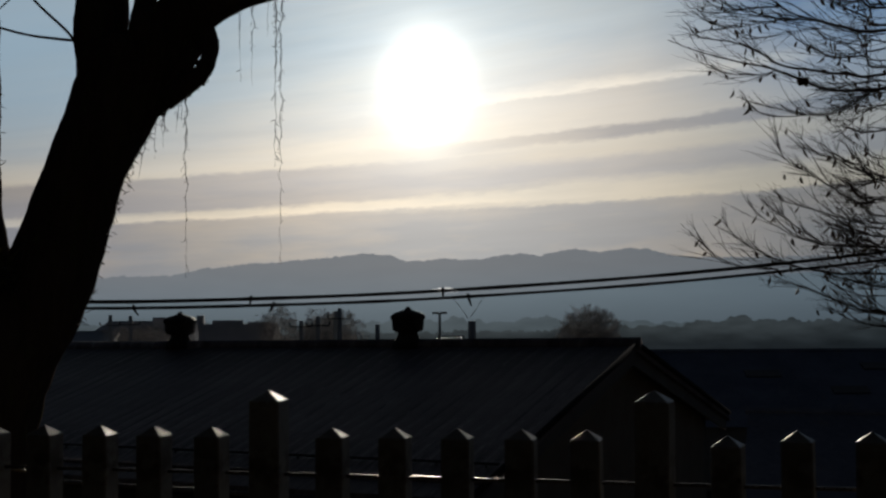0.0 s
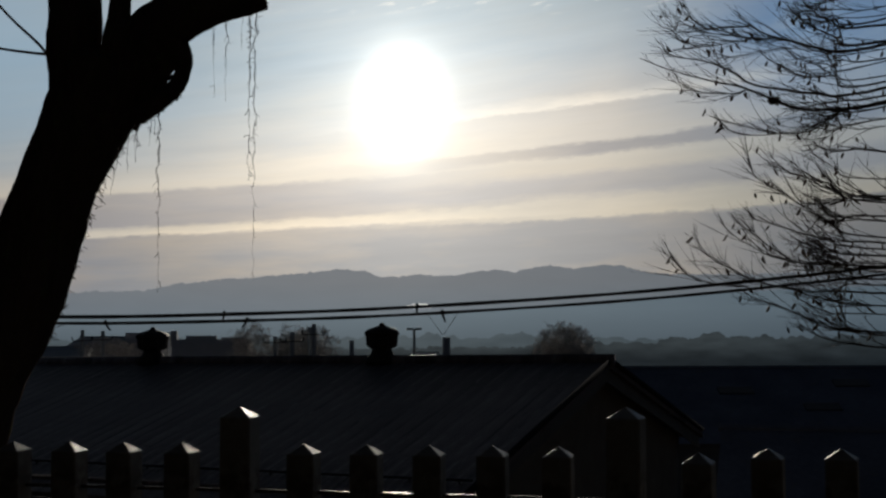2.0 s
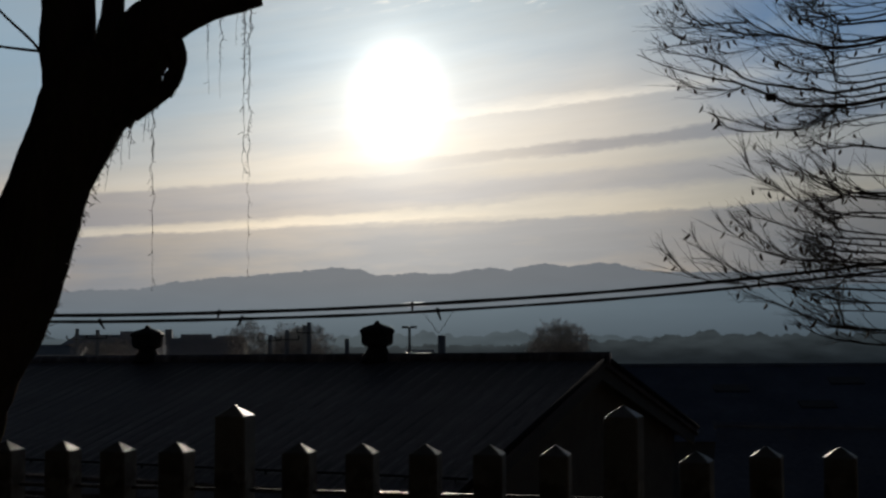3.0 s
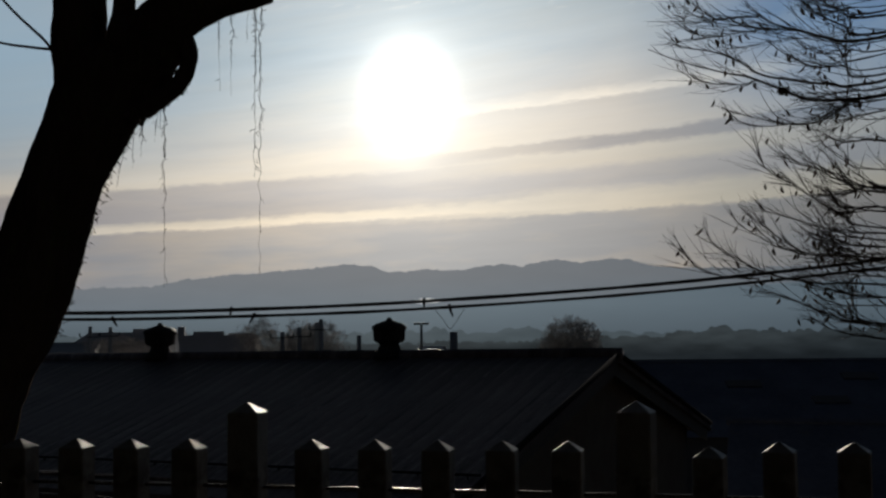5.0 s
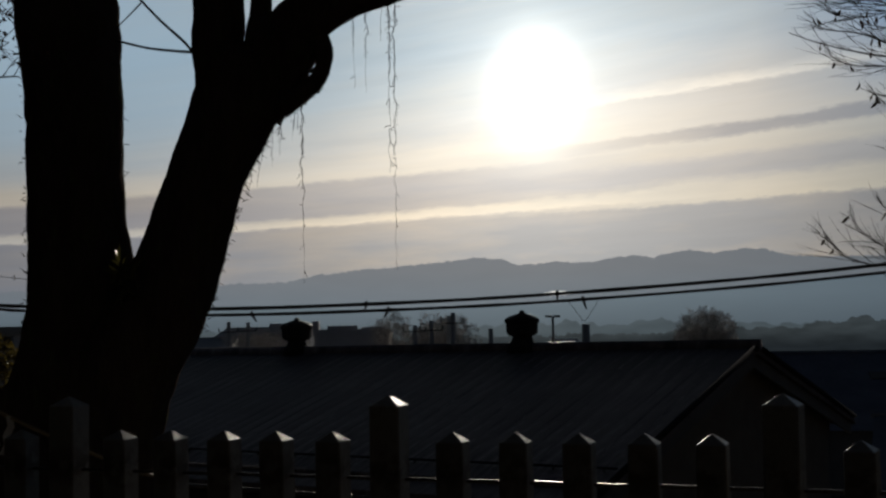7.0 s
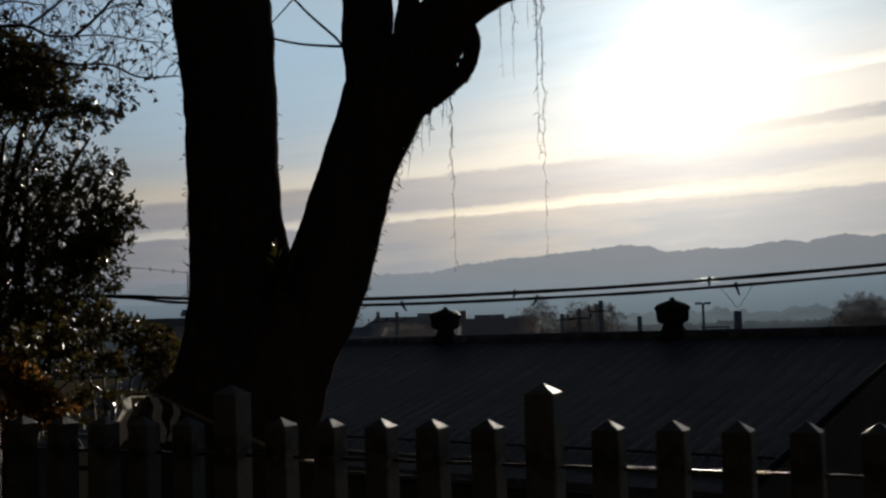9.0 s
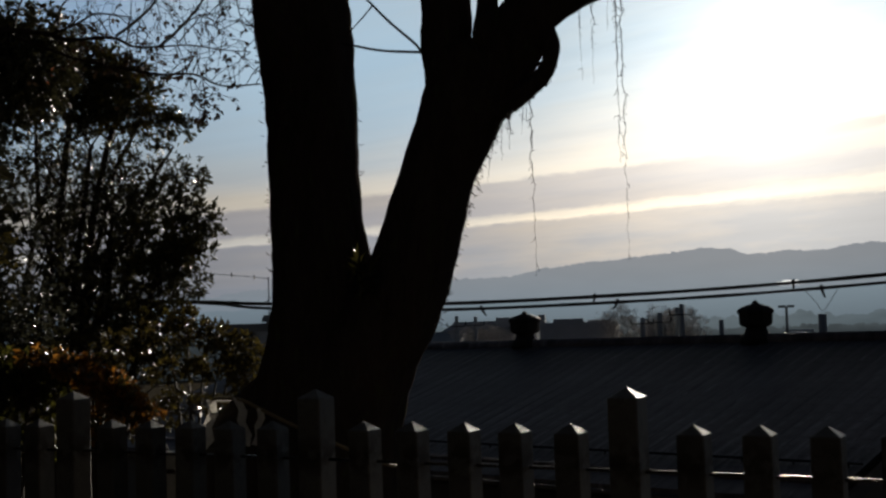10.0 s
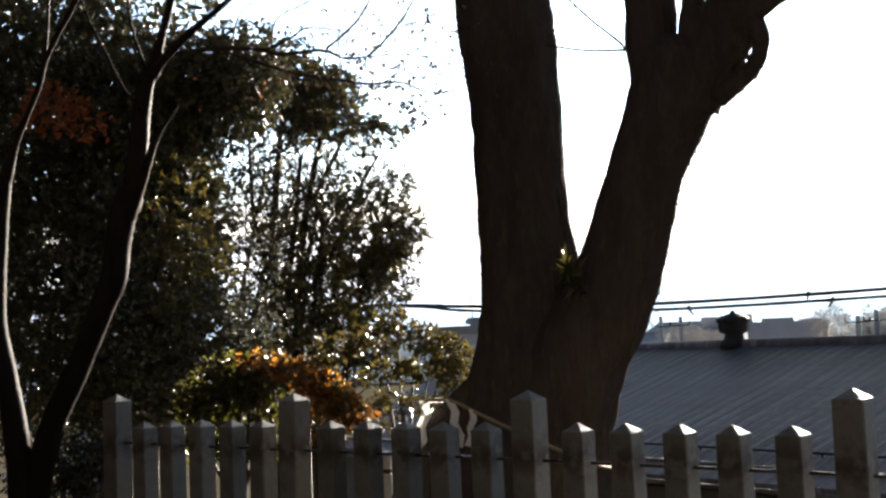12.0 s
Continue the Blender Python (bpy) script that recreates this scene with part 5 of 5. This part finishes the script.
base = Vector((-6.3, 6.6, 0))
s, ends = Shape(), []
def spray_branch(thick, reach, *line):
    path = limb(s, rel([(x, 7.0, z) for x, z in line] if len(line[0]) == 2 else line, base), [thick, thick * 0.85, thick * 0.7, thick * 0.4], 6, 0.05, thick * 900, 8)
    for q in path[4::1]:
        if q.x + base.x > -4.75 and rng.random() < 0.6:
            d = Vector((rng.uniform(-0.3, 1), rng.uniform(-0.5, 0.5), rng.uniform(-0.8, 0.8))).normalized()
            branching(s, rng, q, d, rng.uniform(0.4, 1.0) * reach, 0.0034, 2 if rng.random() < 0.35 else 1, 0.75, ends, -0.08, 4)


spray_branch(0.017, 0.24, (-5.45, 6.62, 3.42), (-5.3, 6.75, 3.52), (-5.0, 6.9, 3.55), (-4.73, 7.0, 3.52), (-4.58, 7.0, 3.47), (-4.25, 7.0, 3.45), (-4.10, 7.0, 3.38), (-3.91, 7.0, 3.36))
spray_branch(0.011, 0.22, (-3.91, 3.36), (-3.78, 3.45), (-3.62, 3.60), (-3.5, 3.78))
spray_branch(0.011, 0.22, (-4.22, 3.46), (-4.08, 3.54), (-3.94, 3.65), (-3.80, 3.85))
spray_branch(0.010, 0.20, (-4.73, 3.51), (-4.65, 3.53), (-4.50, 3.57), (-4.36, 3.62), (-4.10, 3.57))
spray_branch(0.004, 0.14, (-4.50, 3.57), (-4.41, 3.54), (-4.34, 3.46))
spray_branch(0.011, 0.22, (-5.0, 3.53), (-4.50, 3.33), (-4.35, 3.29), (-4.16, 3.24), (-3.90, 3.18), (-3.67, 3.16), (-3.47, 3.07), (-3.21, 3.06))
spray_branch(0.006, 0.20, (-3.91, 3.36), (-3.69, 3.35), (-3.47, 3.30), (-3.27, 3.27))
spray_branch(0.004, 0.10, (-4.13, 3.25), (-4.12, 3.35), (-4.14, 3.41))
spray_branch(0.004, 0.10, (-4.01, 3.21), (-4.00, 3.33), (-4.03, 3.37))
spray_branch(0.004, 0.18, (-3.78, 3.45), (-3.61, 3.54), (-3.41, 3.48))
spray_branch(0.004, 0.18, (-3.78, 3.37), (-3.63, 3.49), (-3.45, 3.42))
spray_branch(0.003, 0.08, (-3.70, 3.15), (-3.67, 2.98), (-3.65, 2.94))
spray_branch(0.003, 0.08, (-3.61, 3.14), (-3.59, 3.00), (-3.57, 2.93))
spray_branch(0.005, 0.16, (-3.40, 3.85), (-3.36, 3.62), (-3.32, 3.47), (-3.24, 3.42))
spray_branch(0.008, 0.24, (-4.659, 3.52), (-4.6, 3.72), (-4.3, 3.82), (-4.1, 4.0))
spray_branch(0.008, 0.24, (-5.0, 3.54), (-4.9, 3.8), (-4.6, 3.95))
part("bare_spray", s, TWIG, slim, "outreaching bare twigs")
s = Shape()
for q, d in ends:
    if q.z < 3.72 and rng.random() < (0.75 if q.z < 3.32 else 0.4):
        for _ in range(rng.choice((1, 2, 2))):
            ld = (Vector((0, 0, -0.8)) + rand_dir(rng) * 0.8).normalized()
            ln = rng.uniform(0.029, 0.05)
            s.leaf(q, ld, ld.cross(rand_dir(rng)).normalized(), ln, ln * 0.62)
part("dry_foliage", s, DRY_LEAF, slim, "last dry brown leaves")

# drooping bare tree beyond the other end of the fence
rng = random.Random(71)
base = Vector((4.6, 7.0, 0))
bare = thing("bare_tree", base, "bare drooping tree with curled dry leaves on thin twigs", "tree")
s = Shape()
limb(s, rel([(4.6, 7.0, -0.2), (4.5, 7.0, 1.0), (4.35, 7.0, 2.2), (4.2, 7.0, 3.4), (4.0, 7.0, 4.6)], base), [0.16, 0.13, 0.11, 0.09, 0.05], 12, 0.1, 3.0)
part("trunk", s, BARK, bare, "", True)
tips = Shape()
lv = Shape()


def curl_leaf(q, r):
    """A dry leaf, rolled up lengthwise, hanging from its stalk."""
    d = Vector((r.uniform(-0.45, 0.45), r.uniform(-0.3, 0.3), -1)).normalized()
    ln, w = r.uniform(0.026, 0.048), r.uniform(0.006, 0.0105)
    bend = Vector((r.uniform(-0.5, 0.5), r.uniform(-0.2, 0.2), 0)) * ln
    stalk = q + d * 0.012
    lv.tube([q, stalk], [0.0014, 0.0014], 4)
    lv.tube([stalk, stalk + d * ln * 0.35 + bend * 0.3, stalk + d * ln * 0.75 + bend, stalk + d * ln + bend * 1.7], [w * 0.3, w, w * 0.8, w * 0.15], 5)


def twig(q, d, length, radius, depth=1):
    """A thin twig that sweeps up towards its tip."""
    pts = [q]
    turn = rand_dir(rng) * 0.09
    n = 7
    for k in range(n):
        d = (d + turn + rand_dir(rng) * 0.07 + Vector((-0.01, 0, 0.045))).normalized()
        q = q + d * length / n
        pts.append(q)
    tips.tube(pts, [radius * (1 - 0.12 * k) for k in range(n + 1)], 4)
    if depth and rng.random() < 0.75:
        twig(pts[3], (d + rand_dir(rng) * 0.4).normalized(), length * 0.55, radius * 0.8, 0)
    if rng.random() < 0.065:
        curl_leaf(pts[rng.choice((2, 4, 7))], rng)


def bough(thick, *line):
    """A drooping bough through places in x and z, from its inner end to its tip; long ones run on to the trunk."""
    y1 = 6.8 + rng.uniform(-0.12, 0.12)
    k = y1 / 6.8
    pts = [Vector((x * k, y1, 1.6 + (z - 1.6) * k)) for x, z in line]
    if line[0][0] > 2.4:
        z0 = line[0][1]
        rise = 0.30 if z0 > 2.6 else -0.12
        pts = [Vector((4.25, 7.0, z0 + rise)), Vector((3.3 * k, y1, z0 + rise * 0.45))] + pts
    path = smooth_path(rel(pts, base), 8)
    n = len(path)
    path = [q + Vector((0, 0, 0.008 * noise.noise(Vector((q.x * 7, thick * 900, 0))))) for q in path]
    tips.tube(path, [max(0.0015, thick * (1 - 0.86 * i / n) * (1.2 if i % 9 == 0 else 1.0)) for i in range(n)], 6)
    for i in range(0 if line[0][0] < 2.4 else 14, n - 2):
        along = (path[i + 1] - path[i - 1]).normalized() if i else (path[1] - path[0]).normalized()
        left = 1 - i / n
        if rng.random() < 0.62:
            d = (along + Vector((0, rng.uniform(-0.5, 0.5), rng.uniform(-0.16, 0.34)))).normalized()
            twig(path[i], d, min(rng.uniform(0.12, 0.46), 0.06 + 0.8 * left), 0.0027)
        if rng.random() < 0.045:
            curl_leaf(path[i], rng)
    if rng.random() < 0.4:
        curl_leaf(path[-2], rng)


bough(0.011, (2.51, 2.90), (2.28, 2.90), (1.94, 2.95), (1.81, 3.02), (1.67, 3.08), (1.47, 3.12), (1.41, 3.16))
bough(0.013, (2.51, 2.82), (2.22, 2.81), (2.05, 2.86), (1.88, 2.93), (1.70, 2.97), (1.51, 3.02), (1.28, 3.10))
bough(0.004, (1.88, 2.92), (1.83, 2.90), (1.64, 2.91), (1.50, 2.94))
bough(0.012, (2.52, 3.18), (2.40, 3.23), (2.25, 3.30), (2.18, 3.37))
bough(0.012, (2.52, 3.15), (2.28, 3.17), (2.11, 3.21), (2.00, 3.25), (1.91, 3.29), (1.82, 3.31))
bough(0.005, (1.91, 3.29), (1.75, 3.28), (1.69, 3.27), (1.60, 3.31), (1.56, 3.36))
bough(0.005, (2.11, 3.21), (1.99, 3.22), (1.84, 3.23), (1.67, 3.25), (1.50, 3.26), (1.50, 3.30))
bough(0.003, (2.06, 3.21), (1.90, 3.21), (1.75, 3.18), (1.61, 3.17), (1.52, 3.20))
bough(0.008, (2.51, 2.94), (2.39, 3.00), (2.20, 3.00), (2.10, 3.05), (2.00, 3.11))
bough(0.004, (2.52, 3.13), (2.28, 3.15), (2.06, 3.16), (1.89, 3.12), (1.72, 3.10))
bough(0.008, (2.51, 2.82), (2.39, 2.77), (2.22, 2.68), (2.05, 2.67), (1.83, 2.67), (1.70, 2.77))
bough(0.003, (2.05, 2.67), (1.88, 2.71), (1.72, 2.75))
bough(0.012, (2.52, 3.28), (2.38, 3.32), (2.23, 3.37))
bough(0.006, (2.52, 3.05), (2.35, 3.02), (2.22, 3.02))
bough(0.006, (2.51, 2.98), (2.39, 3.06), (2.25, 3.08), (2.16, 3.11))
bough(0.009, (2.48, 1.55), (2.29, 1.59), (2.10, 1.67), (1.96, 1.72), (1.86, 1.76))
bough(0.006, (2.48, 1.70), (2.36, 1.72), (2.20, 1.76), (2.15, 1.80))
bough(0.008, (2.49, 1.92), (2.30, 1.93), (2.15, 1.94), (2.04, 2.00), (1.91, 2.10), (1.79, 2.18))
bough(0.004, (2.15, 1.93), (2.02, 1.97), (1.88, 2.04), (1.75, 2.12))
bough(0.007, (2.49, 2.02), (2.34, 2.06), (2.17, 2.11), (1.96, 2.17), (1.90, 2.20))
bough(0.007, (2.49, 2.09), (2.37, 2.15), (2.23, 2.23), (2.10, 2.32), (2.01, 2.33))
bough(0.007, (2.50, 2.29), (2.35, 2.38), (2.18, 2.43), (2.05, 2.48), (1.98, 2.50))
bough(0.003, (2.10, 2.32), (1.94, 2.41), (1.88, 2.53))
bough(0.008, (2.48, 1.77), (2.16, 1.78), (1.98, 1.82), (1.88, 1.85), (1.78, 1.90), (1.65, 1.98), (1.56, 2.11))
bough(0.004, (1.88, 1.80), (1.68, 1.82), (1.54, 1.86), (1.43, 1.97))
bough(0.006, (2.48, 1.65), (2.35, 1.65), (2.16, 1.71))
bough(0.007, (2.49, 2.18), (2.37, 2.22), (2.25, 2.30))
bough(0.006, (2.50, 2.42), (2.39, 2.47), (2.29, 2.54))
bough(0.006, (2.49, 1.98), (2.38, 2.00), (2.27, 2.04), (2.09, 2.04))
for i in range(34):
    z, far = rng.uniform(1.45, 3.7), rng.uniform(2.12, 2.42)
    up = rng.uniform(-0.05, 0.10) if z < 2.6 else rng.uniform(-0.12, 0.04)
    bough(rng.uniform(0.004, 0.010), (2.62, z), (2.45, z + up * 0.3), ((2.45 + far) / 2, z + up * 0.8), (far, z + up * 1.8 + 0.02))
part("branchwork", tips, TWIG, bare)
part("dry_foliage", lv, DRY_LEAF, bare, "curled dry brown leaves")
# a forgotten nest-like tangle
s = Shape()
for _ in range(60):
    q = Vector((2.045, 6.8, 2.86)) - base + Vector((rng.uniform(-0.022, 0.022), rng.uniform(-0.02, 0.02), rng.uniform(-0.012, 0.012)))
    d = rand_dir(rng) * 0.018
    s.tube([q - d, q, q + d], [0.004, 0.008, 0.004], 4)
part("leaf_tangle", s, DRY_LEAF, bare, "dark tangle of dry leaves")

# ---- the town below ----


def house(place, size, roof_h, label, turn=0.0, wall=HAZED_WALL, roof=HAZED_ROOF, windows=4, parapet=False, lip=0.6):
    """A small building: walls, roof with overhang, windows with frames."""
    w, d, h = size
    ob = thing("town_house", place, label, "house", "houses of the town")
    ob.rotation_euler = (0, 0, radians(turn))
    s = Shape().box((0, 0, h / 2), (w, d, h))
    part("wall", s, wall, ob)
    if parapet:
        s = Shape().box((0, 0, h + 0.1), (w + 0.3, d + 0.3, 0.2))
        s.box((0, -d / 2, h + 0.15 + lip / 2), (w + 0.2, 0.12, lip))
        part("roof", s, roof, ob)
    else:
        s = Shape()
        a, b, o = w / 2 + 0.5, d / 2 + 0.5, 0.0
        vs = [(-a, -b, h), (a, -b, h), (a, b, h), (-a, b, h), (-a, 0, h + roof_h), (a, 0, h + roof_h)]
        s.add(vs, [(0, 1, 5, 4), (2, 3, 4, 5), (1, 2, 5), (3, 0, 4), (3, 2, 1, 0)])
        s.tube([(-a - 0.1, 0, h + roof_h), (a + 0.1, 0, h + roof_h)], [0.12, 0.12], 6)
        part("roof", s, roof, ob)
    for floor_z in ([h - 1.7] if h < 4.5 else [h - 1.7, h - 4.4]):
        for i in range(windows):
            x = -w / 2 + w * (i + 0.5) / windows
            f = Shape()
            for cx, cz, sx, sz in ((0, 0.55, 1.4, 0.08), (0, -0.55, 1.4, 0.08), (-0.66, 0, 0.08, 1.1), (0.66, 0, 0.08, 1.1), (0, 0, 0.06, 1.1)):
                f.box((cx, 0, cz), (sx, 0.1, sz))
            win = part("window", f, IRON, ob, "", False, (x, -d / 2 - 0.04, floor_z))
            part("pane", Shape().box((0, 0.02, 0), (1.3, 0.03, 1.05)), GLASS_DARK, win)
    return ob


house((-23.4, 140, -12), (8.4, 8, 11.2), 0, "dark flat-topped block with a stepped roof in the mist", 4, HAZED_WALL, HAZED_WALL, 0, True)
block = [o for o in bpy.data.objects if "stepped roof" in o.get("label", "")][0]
part("roof_tank", Shape().box((-4.0, -3.6, 12.3), (0.75, 0.8, 1.2)), HAZED_WALL, block)
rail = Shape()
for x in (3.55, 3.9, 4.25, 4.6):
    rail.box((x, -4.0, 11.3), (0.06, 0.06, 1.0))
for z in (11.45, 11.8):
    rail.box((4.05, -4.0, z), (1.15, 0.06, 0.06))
part("railing", rail, HAZED_ROOF, block)
house((-24.3, 139, -12), (3.2, 6, 11.6), 0, "small upper block rising over a flat roof", 4, HAZED_WALL, HAZED_WALL, 0, True)
house((-20.9, 139.5, -12), (2.4, 5, 11.4), 0, "low stair block beside a flat roof", 4, HAZED_WALL, HAZED_WALL, 0, True)
house((-36, 150, -12.5), (10, 8, 11.6), 1.0, "grey town house faint in the mist", -6, HAZED_WALL, HAZED_ROOF, 0)
house((-42, 140, -12), (8, 8, 9.9), 1.2, "grey house with a low pitched roof", 8, HAZED_WALL, HAZED_ROOF, 0)
house((-32.5, 150, -12.5), (5, 6, 12.4), 0, "narrow flat-roofed block in the mist", 0, HAZED_WALL, HAZED_WALL, 0, True)
pale = house((-20.9, 51, -5.8), (5.6, 6, 6.8), 0, "pale two-storey building with a flat grey roof", 6, WHITE_WALL, CONCRETE, 0, True, 0.2)
ledge = part("ledge", Shape().box((0, -3.2, 6.05), (5.8, 0.5, 0.12)), CONCRETE, pale)
for x, z in ((-1.9, 6.5), (-0.2, 5.0), (-2.0, 5.0), (1.6, 5.0)):
    f = Shape()
    for cx, cz, sx, sz in ((0, 0.25, 0.75, 0.05), (0, -0.25, 0.75, 0.05), (-0.35, 0, 0.05, 0.5), (0.35, 0, 0.05, 0.5)):
        f.box((cx, 0, cz), (sx, 0.08, sz))
    win = part("window", f, CONCRETE, pale, "", False, (x, -3.04, z))
    part("pane", Shape().box((0, 0.02, 0), (0.66, 0.03, 0.46)), GLASS_DARK, win)
house((-21.6, 50.5, -5.8), (1.5, 2, 7.2), 0, "dark stair block on the pale building", 6, HAZED_ROOF, HAZED_ROOF, 0, True, 0.15)
house((0.6, 98, -8.7), (1.0, 6, 7.6), 0.33, "low shed with a wet shining sheet roof", -8, PLASTER, WET_SHEET, 1)
house((25, 58, -6.9), (34, 14, 3.4), 2.9, "long low workshop with a dull blue sheet roof", -3, PLASTER, METAL_ROOF, 8)
house((16.2, 36, -5.6), (13, 10, 1.6), 2.3, "low shed with a dark blue sheet roof beside the hall", -17, PLASTER, METAL_ROOF, 5)


workshop = [o for o in bpy.data.objects if "workshop" in o.get("label", "")][0]
for x, k in ((-11, 0.62), (-7.5, 0.4), (-5.5, 0.72), (-2.5, 0.5), (1.5, 0.7), (5.5, 0.45)):
    s = slab(*(Vector((x + dx, -7.5 * (1 - k - dk), 3.4 + 2.9 * (k + dk) + 0.06)) for dx, dk in ((0, 0), (1.6, 0), (1.6, 0.09), (0, 0.09))), 0.12)
    part("skylight", s, GLASS_DARK, workshop)


def utility_pole(place, height, arms, label="dark utility pole with crossarms in the distance", slim=1.0):
    ob = thing("utility_pole", place, label, "pole", "poles of the town")
    part("pole", Shape().tube([(0, 0, 0), (0, 0, height)], [0.16 * slim, 0.11 * slim], 8), HAZED_ROOF, ob, "", True)
    for z in arms:
        part("crossarm", Shape().box((0, -0.14, height - z), (1.1, 0.06, 0.055)), CABLE, ob)
        for x in (-0.55, 0.55):
            part("insulator", Shape().tube([(x, -0.14, height - z + 0.04), (x, -0.14, height - z + 0.22)], [0.05, 0.035], 6), CABLE, ob)
    return ob


for x, y, top, arms in ((-4.93, 58, 1.60, (0.5,)), (-5.2, 59, 1.45, ()), (-5.96, 58, 1.23, (0.45,)), (-3.13, 58, 0.81, ()), (1.30, 58, 0.95, ()), (1.45, 58, 0.93, ()), (-19.16, 70, 1.30, (0.6,)), (-18.0, 70, 1.24, (0.5,)), (-7.0, 60, 1.0, (0.3,))):
    z0 = ground_height(x, y) - 0.2
    utility_pole((x, y, z0), top - z0, arms)
for x, top in ((-34.0, 3.3), (16.0, 4.1)):
    y = 18.0 + 0.02 * x + 0.14
    z0 = ground_height(x, y) - 0.3
    utility_pole((x, y, z0), top - z0, (0.3,), "grey utility pole carrying the overhead cables")
s = Shape()
line = [(-36.0, 60, 4.8), (-33.3, 60, 4.43), (-30.93, 60, 4.14), (-28.94, 60, 3.93), (-26.82, 60, 3.67)]
path = smooth_path(rel(line, (-26.82, 60, 3.67)), 8)
s.tube(path, [0.022] * len(path), 4)
wire = single("power_line", s, CABLE, "thin distant power line with small insulators", "cable", (-26.82, 60, 3.67))
for q in path[4::5]:
    part("insulator", Shape().tube([(0, 0, -0.12), (0, 0, 0.14)], [0.035, 0.03], 5), CABLE, wire, "", False, q)
utility_pole((-26.82, 60.04, ground_height(-26.8, 60) - 0.2), 3.75 - ground_height(-26.8, 60) + 0.2, (), "slim grey pole carrying a distant power line", 0.3)
lamp = thing("street_lamp", (-0.25, 90, ground_height(0, 90) - 0.2), "tall floodlight mast with twin heads", "street lamp")
hz = 1.2 - (ground_height(0, 90) - 0.2)
part("mast", Shape().tube([(0, 0, 0), (0, 0, hz)], [0.16, 0.09], 8), CONCRETE, lamp, "", True)
part("lamp_head", Shape().box((-0.3, 0, hz), (0.5, 0.35, 0.16)).box((0.3, 0, hz), (0.5, 0.35, 0.16)), CABLE, lamp)


def far_tree(place, height, width, seed, label, n=900):
    """A bare round crown of fine twigs, seen far off."""
    rng = random.Random(seed)
    ob = thing("far_tree", place, label, "tree", "trees of the plain")
    s, ends = Shape(), []
    trunk_h = height * 0.45
    s.tube([(0, 0, 0), (0.1, 0, trunk_h)], [0.28, 0.2], 7)
    for i in range(10):
        a = 2 * math.pi * i / 10
        d = Vector((math.cos(a) * width * 0.22, math.sin(a) * width * 0.22, height * 0.22)).normalized()
        branching(s, rng, Vector((0.1, 0, trunk_h * rng.uniform(0.75, 1.0))), d, height * 0.15, 0.07, 3, 0.6, ends, 0.2, 4)
    part("trunk", s, HAZED_TWIG, ob)
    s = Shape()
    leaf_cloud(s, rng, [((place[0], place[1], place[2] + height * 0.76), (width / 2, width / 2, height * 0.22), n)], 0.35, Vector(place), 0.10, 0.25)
    part("crown", s, HAZED_TWIG, ob, "thin bare twigs, paled to stand for distance haze")
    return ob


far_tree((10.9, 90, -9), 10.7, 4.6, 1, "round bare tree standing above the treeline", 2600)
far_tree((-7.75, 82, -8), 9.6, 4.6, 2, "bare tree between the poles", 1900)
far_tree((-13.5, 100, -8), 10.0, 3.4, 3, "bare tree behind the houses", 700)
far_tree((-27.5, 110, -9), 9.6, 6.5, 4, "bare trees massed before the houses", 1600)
